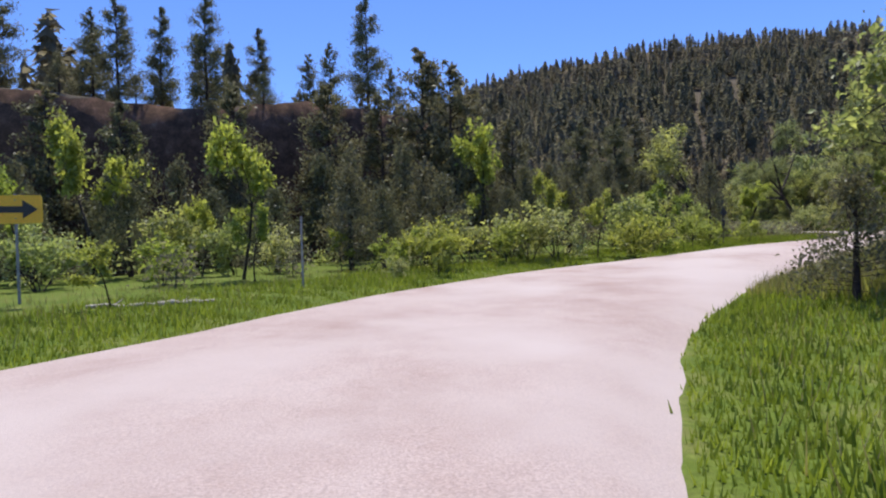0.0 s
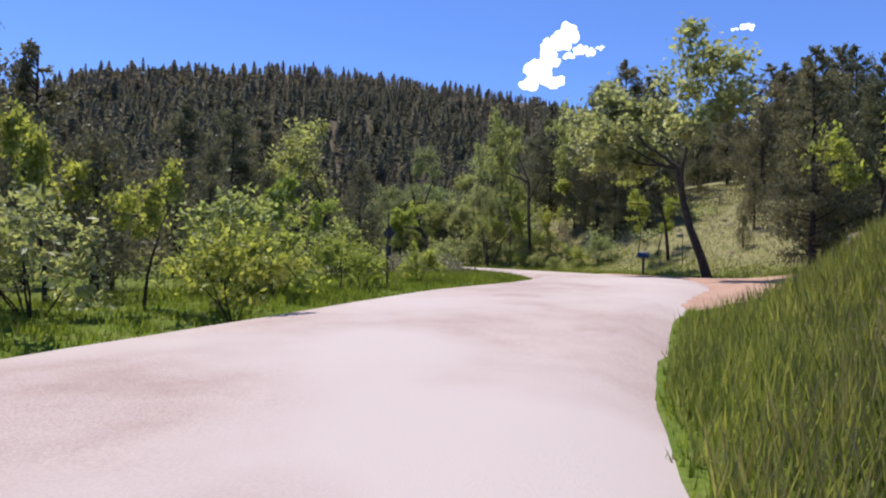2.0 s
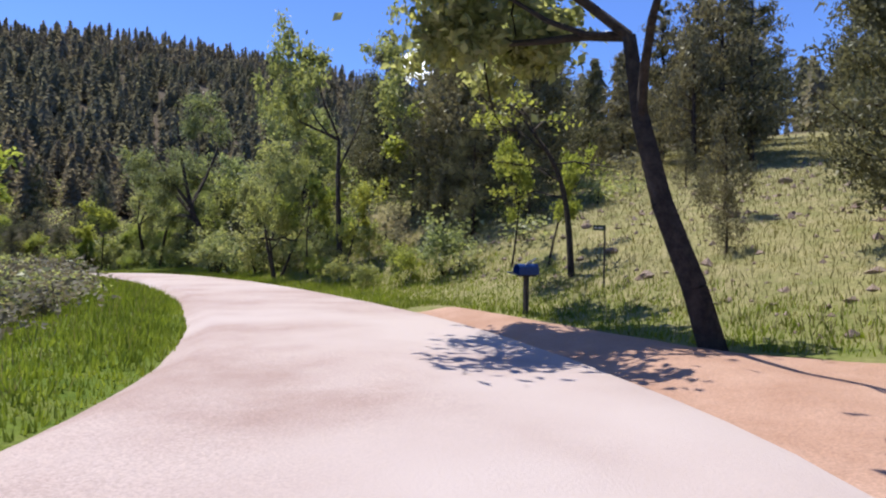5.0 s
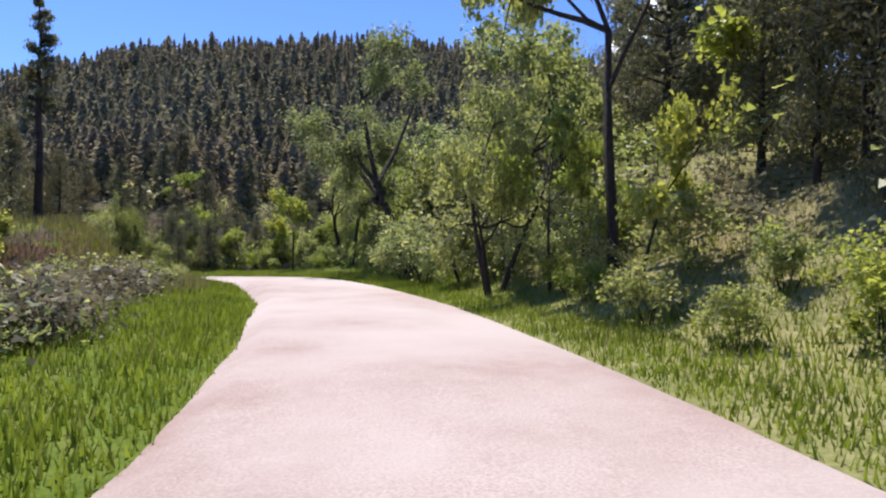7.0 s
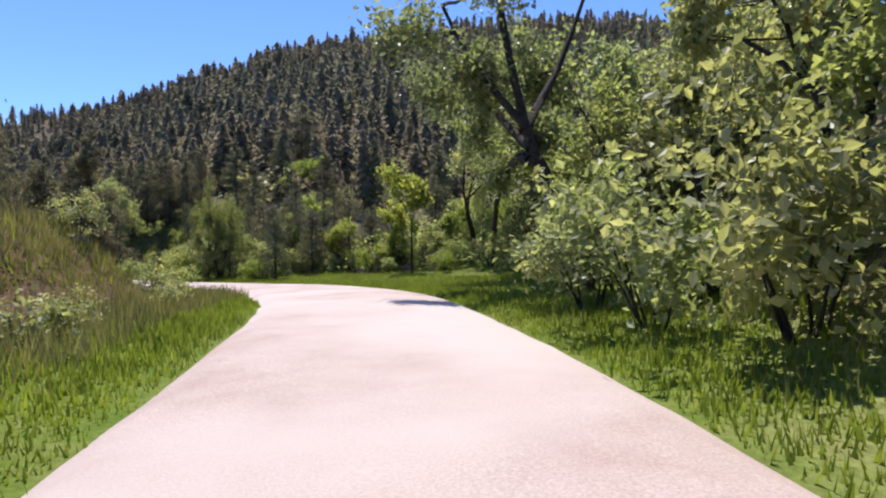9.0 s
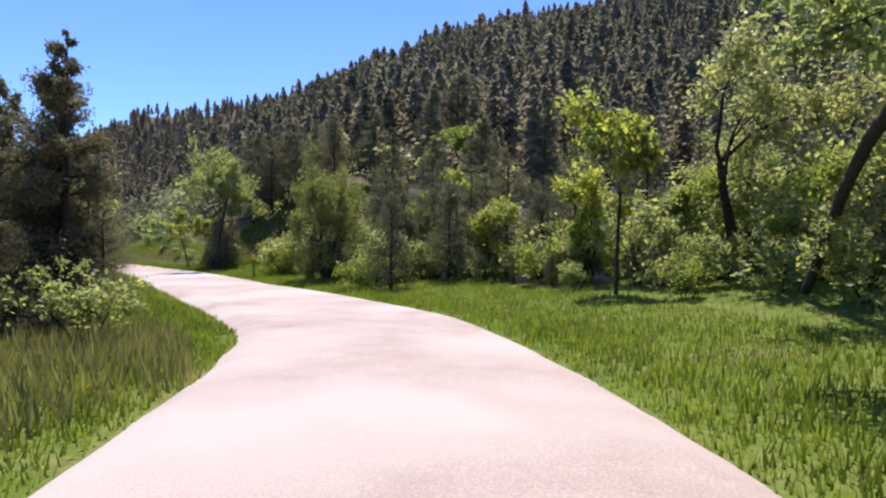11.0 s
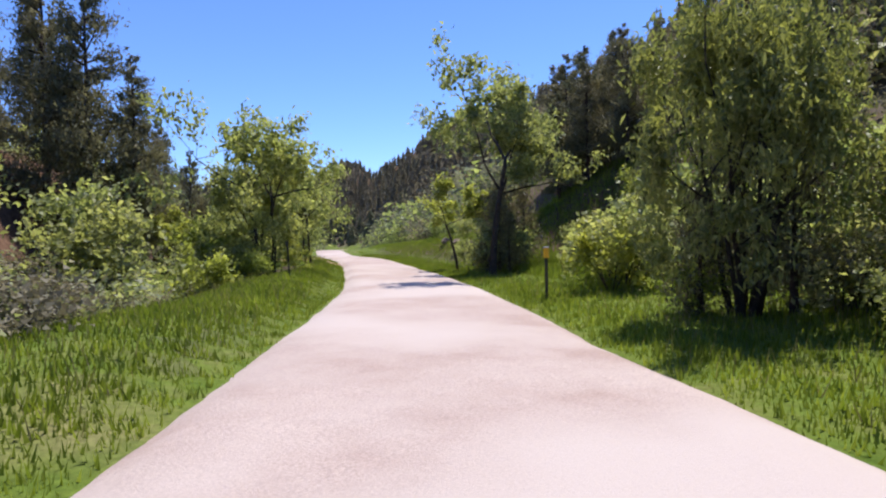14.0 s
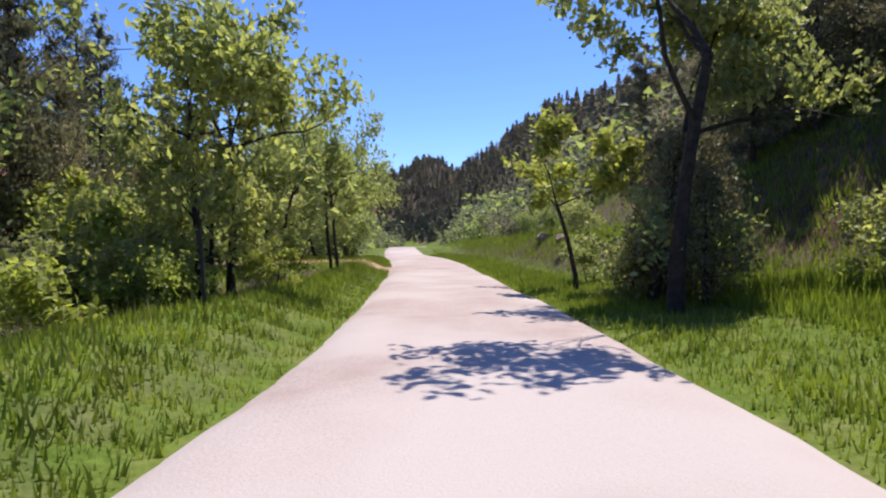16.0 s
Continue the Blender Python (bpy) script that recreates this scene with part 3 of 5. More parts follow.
def pine(name, seed, h, label, width=0.24, count=4000, start=0.2, group="", ragged=0.45, needle=0.25, mat=None, lean=0.0, category="pine tree"):
    """A pine: a straight stem, whorls of drooping limbs and tufts of needles on them."""
    rnd = np.random.RandomState(seed)
    segs, c, al = [], [], []
    n = 9
    axis = np.array([[lean * h * (i / n) ** 1.5 + rnd.normal() * 0.004 * h, rnd.normal() * 0.004 * h, h * i / n] for i in range(n + 1)])
    axis[0, :2] = 0
    axis[0, 2] = -0.3
    r0 = 0.016 * h + 0.03
    for i in range(n):
        segs.append((axis[i], axis[i + 1], r0 * (1 - i / n * 0.92), r0 * (1 - (i + 1) / n * 0.92)))
    limbs = int(h * 7)
    for i in range(limbs):
        f = start + (1 - start) * (i + rnd.uniform()) / limbs
        z = f * h
        base = np.array([np.interp(z, axis[:, 2], axis[:, 0]), np.interp(z, axis[:, 2], axis[:, 1]), z])
        a = rnd.uniform(0, 6.28)
        shape = (1 - f) ** 0.75 * min(1, (f - start) * 5 + 0.45)
        length = h * width * (shape + 0.10) * rnd.uniform(1 - ragged, 1.15)
        d = np.array([math.cos(a), math.sin(a), rnd.uniform(-0.25, 0.45) + 0.5 * f])
        mid, end = base + d * length * 0.55, base + d * length + np.array([0, 0, length * 0.12])
        r = 0.01 * h * 0.3 + 0.012
        segs.append((base, mid, r, r * 0.7))
        segs.append((mid, end, r * 0.7, r * 0.25))
        m = max(6, int(count * length / (h * width) / limbs * 1.9))
        t = rnd.uniform(0.3, 1.08, m) ** 0.7
        pos = base + d * length * t[:, None] + rnd.normal(size=(m, 3)) * length * np.array([0.15, 0.15, 0.10]) * (0.5 + t[:, None])
        c.append(pos)
        dd = np.tile(d, (m, 1)) * 0.6 + rnd.normal(size=(m, 3)) * 0.7
        dd[:, 2] += 0.35
        al.append(dd)
    c, al = np.vstack(c), np.vstack(al)
    return plant(name, segs, c, al, rnd, mat or NEEDLE_PINE, needle, MAT_PINE_BARK, label, category, 0.36, 0.2, 0, 5, group, True)


def juniper(name, seed, h, label, width=0.3, count=3400, group="", category="juniper tree"):
    """A dense dark juniper or young spruce with foliage down to the ground."""
    rnd = np.random.RandomState(seed)
    segs = [(np.array([0, 0, -0.2]), np.array([0.02, 0, h * 0.9]), 0.02 * h + 0.03, 0.01)]
    lobes = int(26 + h * 5)
    c, al = [], []
    for i in range(lobes):
        f = rnd.uniform(0.03, 0.98) ** 0.85
        a = rnd.uniform(0, 6.28)
        r = h * width * (1 - f) ** 0.8 * rnd.uniform(0.55, 1.1)
        p = np.array([math.cos(a) * r, math.sin(a) * r, f * h])
        segs.append((np.array([0, 0, f * h * 0.85]), p, 0.018, 0.006))
        m = count // lobes
        s = h * width * 0.24 * (1.2 - 0.6 * f)
        c.append(p + rnd.normal(size=(m, 3)) * s * np.array([0.8, 0.8, 1.0]) + np.array([0, 0, 0.04 * h]))
        d = np.tile(p / (np.linalg.norm(p) + 1e-6), (m, 1)) * 0.5 + rnd.normal(size=(m, 3)) * 0.5
        d[:, 2] += 0.8
        al.append(d)
    c = np.vstack(c)
    c[:, 2] = np.maximum(c[:, 2], 0.04)
    return plant(name, segs, c, np.vstack(al), rnd, NEEDLE_JUNIPER, 0.14, MAT_PINE_BARK, label, category, 0.45, 0.2, 0, 5, group, True)


def put(ob, x, y, h=None, base=1.0, turn=0.0, wide=1.0, sink=0.05, dz=0.0):
    """Pose of a plant that stands on the ground."""
    k = (h / base) if h else 1.0
    z = float(height([x], [y])[0]) - sink + dz
    return Matrix.LocRotScale((x, y, z), Euler((0, 0, turn)), (k * wide, k * wide, k))


class Kind:
    """Plants of a kind: the first of each variant is moved to its place, later ones are copies."""

    def __init__(self, makers, base):
        self.makers, self.base, self.made, self.count = makers, base, {}, 0

    def at(self, x, y, h, variant=None, turn=None, wide=1.0, label="", dz=0.0):
        i = (self.count if variant is None else variant) % len(self.makers)
        self.count += 1
        t = random.uniform(0, 6.28) if turn is None else turn
        if i not in self.made:
            self.made[i] = ob = self.makers[i]()
            ob.matrix_world = put(ob, x, y, h, self.base, t, wide, dz=dz)
        else:
            src = self.made[i]
            m = put(src, x, y, h, self.base, t, wide, dz=dz)
            ob = copy_thing(src, m @ Matrix.Diagonal([1 / s for s in src.scale] + [1]))
        if label:
            tagged(ob, label)
        return ob


COTTONWOOD = Kind([lambda s=s: broadleaf("cottonwood_tree", s, 8, LEAF_GREEN, 0.16, 5400, "tall green cottonwood with dark furrowed trunk", clump=0.27, radius=0.17, clear=0.36,
                                         depth=4, group="roadside cottonwoods") for s in (11, 12, 13)], 8)
SAGE_TREE = Kind([lambda s=s: broadleaf("willow_tree", s, 7, LEAF_SAGE, 0.145, 5600, "rounded grey-green tree behind the verge", clump=0.27, radius=0.15, clear=0.3, depth=4,
                                        group="grey-green trees") for s in (21, 22)], 7)
MAPLE = Kind([lambda s=s: broadleaf("box_elder_sapling", s, 4, LEAF_LIME, 0.145, 2300, "bright yellow-green young box elder", clump=0.2, radius=0.06, clear=0.34, depth=3,
                                    spread=0.6, group="box elder saplings") for s in (31, 32, 33)], 4)
SHRUB = Kind([lambda s=s: broadleaf("shrub", s, 2, LEAF_GREEN, 0.11, 1750, "leafy green shrub on the road verge", "shrub", stems=5, clear=0.5, clump=0.145, radius=0.05, depth=3,
                                    group="verge shrubs") for s in (41, 42, 43)], 2)
LIME_SHRUB = Kind([lambda s=s: broadleaf("lime_shrub", s, 1.6, LEAF_LIME, 0.1, 1450, "yellow-green leafy shrub on the road verge", "shrub", stems=5, clear=0.5, clump=0.125,
                                         radius=0.04, depth=3, group="verge shrubs") for s in (51, 52)], 1.6)
SAGE_SHRUB = Kind([lambda s=s: broadleaf("grey_green_shrub", s, 2, LEAF_SAGE, 0.1, 1800, "grey-green silvery shrub beside the road", "shrub", stems=6, clear=0.5, clump=0.145,
                                         radius=0.05, depth=3, group="verge shrubs") for s in (61, 62)], 2)
PINE = Kind([lambda s=s: pine("pine_tree", s, 9, "tall dark ponderosa pine with open ragged crown", 0.25, 15000, 0.08, "ponderosa pines", 0.45, 0.19) for s in (71, 72, 73, 74)], 9)
JUNIPER = Kind([lambda s=s: juniper("juniper_tree", s, 4, "dense dark green juniper", group="junipers") for s in (81, 82, 83)], 4)
TALL = Kind([lambda s=s: broadleaf("tall_cottonwood_tree", s, 8.5, LEAF_GREEN, 0.17, 5600, "tall cottonwood with long bare trunk", clump=0.26, radius=0.17, clear=0.46, depth=4,
                                   low=0.5, spread=0.85, group="roadside cottonwoods") for s in (14, 15)], 8.5)
UPRIGHT = Kind([lambda s=s: broadleaf("upright_cottonwood_tree", s, 7, LEAF_BRIGHT, 0.165, 7200, "green cottonwood with tall dark upright stems", stems=2, clump=0.25, radius=0.24,
                                      clear=0.5, depth=4, low=0.22, spread=0.75, lift=0.35, splay=(0.04, 0.2), group="roadside cottonwoods") for s in (19, 20)], 7)
SPREADING = Kind([lambda s=s: broadleaf("spreading_cottonwood_tree", s, 7.5, LEAF_GREEN, 0.17, 6800, "broad green cottonwood with several dark stems", stems=3, clump=0.26, radius=0.36,
                                        clear=0.44, depth=4, low=0.36, spread=0.9, group="roadside cottonwoods") for s in (16, 17)], 7.5)


def arching_cottonwood(x, y):
    """An old cottonwood whose long limb arches over and comes down to the ground."""
    rnd = np.random.RandomState(18)
    z0 = float(height([x], [y])[0])
    ob = thing("arching_cottonwood_tree", Matrix.Translation((x, y, z0)), "old cottonwood with one limb arching down to the ground", "tree", "roadside cottonwoods")
    segs, tips = [], []

    def limb(points, r0, r1, sprout, often):
        p = dense_line([(*a, 0, 0) for a in points], 0.5)[:, :3]
        p += np.cumsum(rnd.normal(size=p.shape) * 0.015, axis=0)
        for i in range(len(p) - 1):
            f0, f1 = i / (len(p) - 1), (i + 1) / (len(p) - 1)
            segs.append((p[i], p[i + 1], r0 + (r1 - r0) * f0, r0 + (r1 - r0) * f1))
            if f1 > sprout and rnd.uniform() < often:
                grow(rnd, p[i + 1], rnd.normal(size=3) + np.array([0, 0, 0.5]), rnd.uniform(0.9, 1.9), 0.05, 2, segs, tips, 0.7, 0.1, 0.3)

    limb([(0, 0, -0.3), (-0.25, 0.05, 0.8), (-0.5, 0.2, 1.5), (-0.8, 0.3, 2.15), (-1.0, 0.4, 2.7), (-1.35, 0.5, 3.5), (-1.8, 0.8, 6.0), (-1.9, 1.4, 8.2)], 0.24, 0.06, 0.55, 0.75)
    limb([(-1.0, 0.45, 2.75), (-1.25, 0.9, 2.95), (-0.85, 3.0, 3.15), (-0.3, 5.5, 3.2), (0.3, 8.7, 2.4), (1.0, 11.7, 0.0)], 0.13, 0.085, 0.3, 0.2)
    limb([(-1.35, 0.5, 3.5), (-0.2, 1.4, 5.2), (0.8, 1.8, 7.4)], 0.12, 0.04, 0.3, 0.75)
    limb([(-1.2, 0.45, 3.1), (-1.5, 1.6, 3.9), (-1.4, 4.0, 5.0), (-1.0, 6.2, 5.6)], 0.11, 0.05, 0.25, 0.75)
    limb([(-1.3, 0.5, 3.6), (-2.4, 1.0, 5.2), (-3.0, 1.6, 6.6)], 0.10, 0.04, 0.35, 0.75)
    v, f = tubes(segs, 7)
    part("trunk", quick_mesh("trunk", v, f, MAT_BARK, smooth=True), None, ob)
    tp = np.array([t[0] for t in tips])
    tp = tp[tp[:, 2] > 1.5]
    pick = rnd.randint(0, len(tp), 18000)
    c = tp[pick] + rnd.normal(size=(18000, 3)) * 0.24 * np.array([1, 1, 0.8])
    v, f = leaves(c, 0.15, rnd)
    part("crown", quick_mesh("crown", v, f, LEAF_OLD), None, ob)
    return ob


def leaning_tree(x, y):
    """A thin tree that leans and bends over, with a few flat leaf layers."""
    rnd = np.random.RandomState(36)
    ob = thing("leaning_tree", Matrix.LocRotScale((x, y, float(height([x], [y])[0])), Euler((0, 0, radians(-59))), (1, 1, 1)), "thin leaning tree with few yellow-green leaf clusters", "tree")
    segs, centers = [], []
    spine = dense_line([(a, b, c, 0, 0) for a, b, c in [(0.05, 0, -0.2), (-0.02, 0, 0.9), (-0.12, 0.05, 1.7), (-0.3, 0.05, 2.4), (-0.62, 0, 3.0), (-1.0, 0.05, 3.5), (-1.3, 0.1, 4.0), (-1.5, 0.1, 4.5)]], 0.3)[:, :3]
    for i in range(len(spine) - 1):
        f = i / (len(spine) - 1)
        segs.append((spine[i], spine[i + 1], 0.085 * (1 - 0.8 * f), 0.085 * (1 - 0.8 * (f + 1 / len(spine)))))
    for z0, tip, n in [(2.9, (-1.9, -0.2, 3.6), 150), (2.2, (-1.5, 0.2, 2.65), 170), (3.4, (-0.45, 0.5, 3.7), 50), (1.8, (-1.5, -0.3, 1.85), 90), (3.9, (-1.7, 0.4, 4.3), 90), (2.6, (0.5, 0.4, 2.5), 0), (3.2, (-1.2, -0.8, 3.9), 40)]:
        base = np.array([np.interp(z0, spine[:, 2], spine[:, 0]), 0.05, z0])
        end, mid = np.array(tip), base * 0.5 + np.array(tip) * 0.5 + np.array([0, 0, 0.15])
        segs += [(base, mid, 0.03, 0.02), (mid, end, 0.02, 0.01)]
        for _ in range(5):
            twig = end + rnd.normal(size=3) * np.array([0.35, 0.35, 0.12])
            segs.append((mid, twig, 0.012, 0.01))
        if n:
            centers.append(end + np.array([0.1, 0, 0.05]) + rnd.normal(size=(n, 3)) * np.array([0.26, 0.3, 0.1]))
    spots = np.vstack(centers)
    v, f = tubes(segs, 7)
    part("trunk", quick_mesh("trunk", v, f, MAT_BARK, smooth=True), None, ob)
    v, f = leaves(spots, 0.14, rnd)
    part("crown", quick_mesh("crown", v, f, LEAF_LIME), None, ob)
    return ob


BUSHY_PINE = Kind([lambda s=s: pine("young_pine_tree", s, 6, "young dark pine bushy down to the ground", 0.3, 18000, 0.06, "young pines", 0.35, 0.085) for s in (75, 76)], 6)
WILLOW = Kind([lambda: broadleaf("willow_clump", 23, 6, LEAF_WILLOW, 0.14, 20000, "dense yellow-green willow with dark shaded foot", stems=7, clear=0.45, clump=0.21, radius=0.2, depth=4,
                                 low=0.04, spread=0.55, slim=0.4, lift=0.6)], 6)
FAR_PINE = Kind([lambda s=s: pine("pine_tree", s, 9, "tall dark ponderosa pine on the slope", 0.25, 8200, 0.1, "ponderosa pines", 0.4, 0.25) for s in (77, 78, 79)], 9)


def pines(rows, wide=1.0):
    """Pines: full ones beside the road, plainer ones farther off."""
    for px, py, ph in rows:
        _, o = to_road([px], [py])
        (PINE if abs(o[0]) < 15 else FAR_PINE).at(px, py, ph, wide=wide)


def clear_of_road(rows, gap):
    """Leaves out what would stand closer to the road's edge than the gap."""
    k, o = to_road([r[0] for r in rows], [r[1] for r in rows])
    e = np.where(o < 0, -o - LINE[k, 3], o - LINE[k, 4])
    return [r for r, d in zip(rows, e) if d > gap]


# ---- trees and shrubs with places of their own ----
# outer side of the first bend: saplings, shrubs and the dark pines on the cliff
for x, y, h in [(-12.0, 19.0, 5.2), (-13.7, 18.6, 4.0), (-6.1, 16.1, 4.1), (-5.6, 15.6, 2.0), (-3.9, 19.0, 1.4), (-1.4, 18.8, 1.3), (3.3, 21.8, 3.0), (7.1, 24.4, 1.7), (0.6, 25.5, 5.2), (8.2, 24.6, 2.6),
                (-16.0, 18.0, 4.2), (-8.2, 18.4, 2.4), (4.6, 20.6, 2.2)]:
    MAPLE.at(x, y, h, wide=0.7)
for x, y, h in [(-0.8, 17.0, 1.5), (-2.2, 17.2, 1.1), (5.7, 19.6, 1.4), (7.0, 21.8, 1.5), (1.4, 18.8, 1.4), (-7.4, 14.2, 1.3), (9.8, 26.2, 1.2), (12.2, 29.4, 1.0)]:
    LIME_SHRUB.at(x, y, h)
for x, y, h in [(2.2, 19.8, 2.0), (6.2, 23.4, 2.2), (-7.0, 18.2, 1.6), (-11.2, 15.2, 1.9), (10.6, 28.0, 1.7), (8.8, 27.8, 2.2), (0.2, 20.8, 1.9),
                (-14.5, 14.2, 2.2), (-17, 16, 2.4), (13.0, 33.0, 1.6), (-9.5, 19.4, 2.4)]:
    SHRUB.at(x, y, h)
for x, y, h in [(-6.4, 20.4, 2.8), (-3.8, 20.2, 3.4), (-2.6, 19.4, 2.6), (-0.6, 20.6, 3.0), (4.0, 22.6, 2.8), (-1.4, 22.4, 3.6), (-8.8, 21.2, 2.8), (-11.6, 20.6, 3.0), (-14.6, 20.0, 3.0), (1.8, 23.6, 2.6), (4.4, 25.0, 2.6), (6.8, 27.4, 2.6), (-18.0, 19.4, 3.2)]:
    JUNIPER.at(x, y, h, wide=1.3)
for x, y, h in [(3.2, 20.2, 1.7), (-5.8, 18.4, 1.6), (-13.2, 18.4, 1.9), (11.4, 31.0, 1.5), (-1.2, 19.6, 1.5)]:
    SAGE_SHRUB.at(x, y, h)
for x, y, h in [(1.0, 22.2, 1.2), (-4.4, 24.0, 4.4), (-8.6, 26.0, 4.0), (-12.0, 25.5, 4.6), (2.8, 26.5, 3.6), (6.2, 29.0, 3.2), (8.0, 33.0, 4.2), (10.8, 36.5, 4.0), (5.0, 34.0, 4.4), (12.2, 42.0, 4.4), (-2.4, 26.4, 4.8), (-0.2, 28.4, 5.0), (-6.4, 28.2, 4.8), (-10.2, 28.0, 4.6), (-14.2, 24.4, 4.6), (1.2, 30.2, 4.8), (-17.8, 23.6, 4.6), (3.8, 38.0, 4.6)]:
    JUNIPER.at(x, y, h)
pines([(-0.2, 36.8, 5.3), (-3.0, 34.4, 7.3), (-5.2, 36.0, 6.9), (-7.8, 38.0, 5.8), (-9.5, 39.5, 6.6), (-12.0, 37.0, 6.3), (-14.0, 34.0, 7.0), (-16.0, 38.0, 6.5),
       (-18.5, 33.0, 6.9), (-21.0, 35.0, 6.5), (-24.0, 31.5, 7.3), (-26.5, 34.0, 6.3), (-29.0, 30.0, 7.1), (-32.0, 33.0, 6.5), (-36.0, 28.0, 7.1), (-4.4, 40.5, 5.9),
       (-20.0, 41.0, 6.3), (-27.0, 40.0, 6.9), (-11.0, 43.0, 6.6), (-40.0, 26.0, 7.0), (-1.8, 39.6, 5.7), (-6.6, 41.8, 6.3), (-13.4, 40.6, 6.5), (-17.4, 35.8, 6.7),
       (-22.6, 37.6, 6.9), (-30.4, 36.2, 6.6), (-34.2, 31.0, 6.9)], 0.78)
for x, y, h in [(-10.5, 33.0, 1.6), (-13.0, 32.0, 2.0), (-7.0, 34.6, 1.8), (-16.4, 30.8, 1.5), (-19.6, 29.6, 2.1), (-3.4, 36.6, 1.7), (-23.4, 28.2, 1.8), (-27.0, 27.0, 2.2), (-0.6, 38.2, 1.9)]:
    JUNIPER.at(x, y, h, wide=1.3)
pines([(-6.6, 31.0, 9.0), (-1.8, 31.6, 10.6), (-15.5, 27.5, 8.0), (-22.0, 25.0, 8.2), (0.8, 33.2, 8.6), (-3.8, 30.4, 8.2), (-11.0, 29.8, 8.8), (-18.6, 27.0, 8.6), (2.8, 31.6, 6.6), (-0.4, 30.2, 9.4)])

# young growth crowding the outer edge of the bend
fringe = np.random.RandomState(78)
for k in np.where((LINE[:, 1] > 5.5) & (LINE[:, 1] < 25))[0]:
    for lo, hi in ((0.9, 1.9), (1.9, 3.2)):
        off = -(LINE[k, 3] + fringe.uniform(lo, hi))
        hx, hy = LINE[k, 0] + SIDE[k, 0] * off, LINE[k, 1] + SIDE[k, 1] * off
        if fringe.uniform() < 0.25:
            (LIME_SHRUB, SHRUB, SAGE_SHRUB, SHRUB, MAPLE, SHRUB, LIME_SHRUB)[fringe.randint(7)].at(hx, hy, fringe.uniform(0.3, 0.9) + 0.3 * lo)

# the crest of the first bend, its pull-off and the meadow
shade_tree = broadleaf("tall_cottonwood_tree", 14, 7.9, LEAF_SAGE, 0.165, 14000, "tall cottonwood with a dark leaning trunk beside the pull-off", lean=(-0.25, 0.2), clump=0.3, radius=0.15,
                       clear=0.33, depth=4, low=0.56, spread=0.95, group="roadside cottonwoods")
shade_tree.matrix_world = put(shade_tree, 23.3, 24.3)
COTTONWOOD.at(6.1, 6.2, 5.2, 1, 3.0, 0.85, label="cottonwood overhanging the grassy bank inside the bend")
JUNIPER.at(5.2, 7.6, 1.7, wide=1.5)
MAPLE.at(18.2, 16.7, 3.8, 0, 0.3, 0.66, label="bright yellow-green sapling on the rise behind the pull-off")
MAPLE.at(28.1, 30.7, 3.0, 1, 0.5, 0.62)
MAPLE.at(28.2, 32.0, 3.4, 2, 1.5, 0.5)
leaning_tree(27.5, 29.6)
PINE.at(23.2, 20.7, 6.9, wide=0.9)
PINE.at(24.6, 19.4, 5.8, wide=0.9)
pines([(26.2, 21.4, 7.0), (28.8, 23.4, 7.4), (31.0, 20.6, 7.6), (27.4, 18.4, 6.4), (33.5, 24.4, 7.8), (24.8, 16.8, 5.2), (31.6, 16.4, 7.4), (27.0, 13.5, 6.4), (37.0, 20.4, 8.0)], 0.85)
for x, y, h in [(23.6, 20.6, 2.4), (25.4, 21.8, 2.8), (28.4, 26.4, 1.4), (36, 31, 1.6), (33.0, 29.0, 1.0), (40, 37, 1.8)]:
    JUNIPER.at(x, y, h)
pines([(41.0, 32.0, 8.0), (43.6, 34.4, 8.4), (43.0, 31.6, 8.2), (46.0, 33.6, 8.6), (44.8, 36.6, 8.0)])
for x, y, h in [(39.4, 32.4, 5.6), (41.6, 33.6, 5.2), (30.9, 27.5, 2.6), (30.2, 36.8, 2.4), (31.2, 38.8, 2.8), (30.6, 33.4, 2.2), (32.2, 35.4, 2.6)]:
    JUNIPER.at(x, y, h)
pines([(13, 99, 4.6), (17, 95, 5.4), (20.5, 97, 5.8), (9.5, 100, 5.2), (5.4, 104, 5.6), (15, 101, 4.8), (24, 92.5, 5.4), (28, 95, 5.8), (0, 109.5, 7.0), (22, 101, 7.6), (33, 91.5, 7.2), (37.5, 89, 7.4), (18.6, 92.4, 4.8), (21.6, 89.4, 5.0),
       (8.6, 96.5, 5.6), (9.8, 95.6, 5.4), (10.8, 96.6, 5.2), (11.6, 95.0, 5.2), (12.6, 96.2, 4.8), (7.2, 98.4, 5.6), (14.2, 95.4, 4.8), (10.4, 94.2, 4.6), (13.4, 94.0, 4.6), (9.0, 94.6, 4.4), (12.2, 93.6, 4.2)])
pines([(48, 34, 7.0), (52, 38, 8.0), (55, 36, 7.0), (58, 42, 8.5), (50, 42, 7.0), (62, 39, 8.0), (66, 46, 8.5), (56, 30, 7.5), (64, 33, 8.0), (47, 45, 7.0), (70, 40, 8.0), (45, 41, 6.0)])

pines([(14.5, 47.0, 8.0), (12.4, 43.6, 8.4), (16.0, 45.2, 6.0), (10.4, 41.0, 8.0), (13.0, 50.4, 8.0), (8.6, 44.6, 8.6), (16.6, 49.0, 5.0)])
for x, y, h in [(11.6, 28.6, 3.4), (10.2, 30.8, 3.2), (12.8, 31.6, 3.2)]:
    JUNIPER.at(x, y, h)
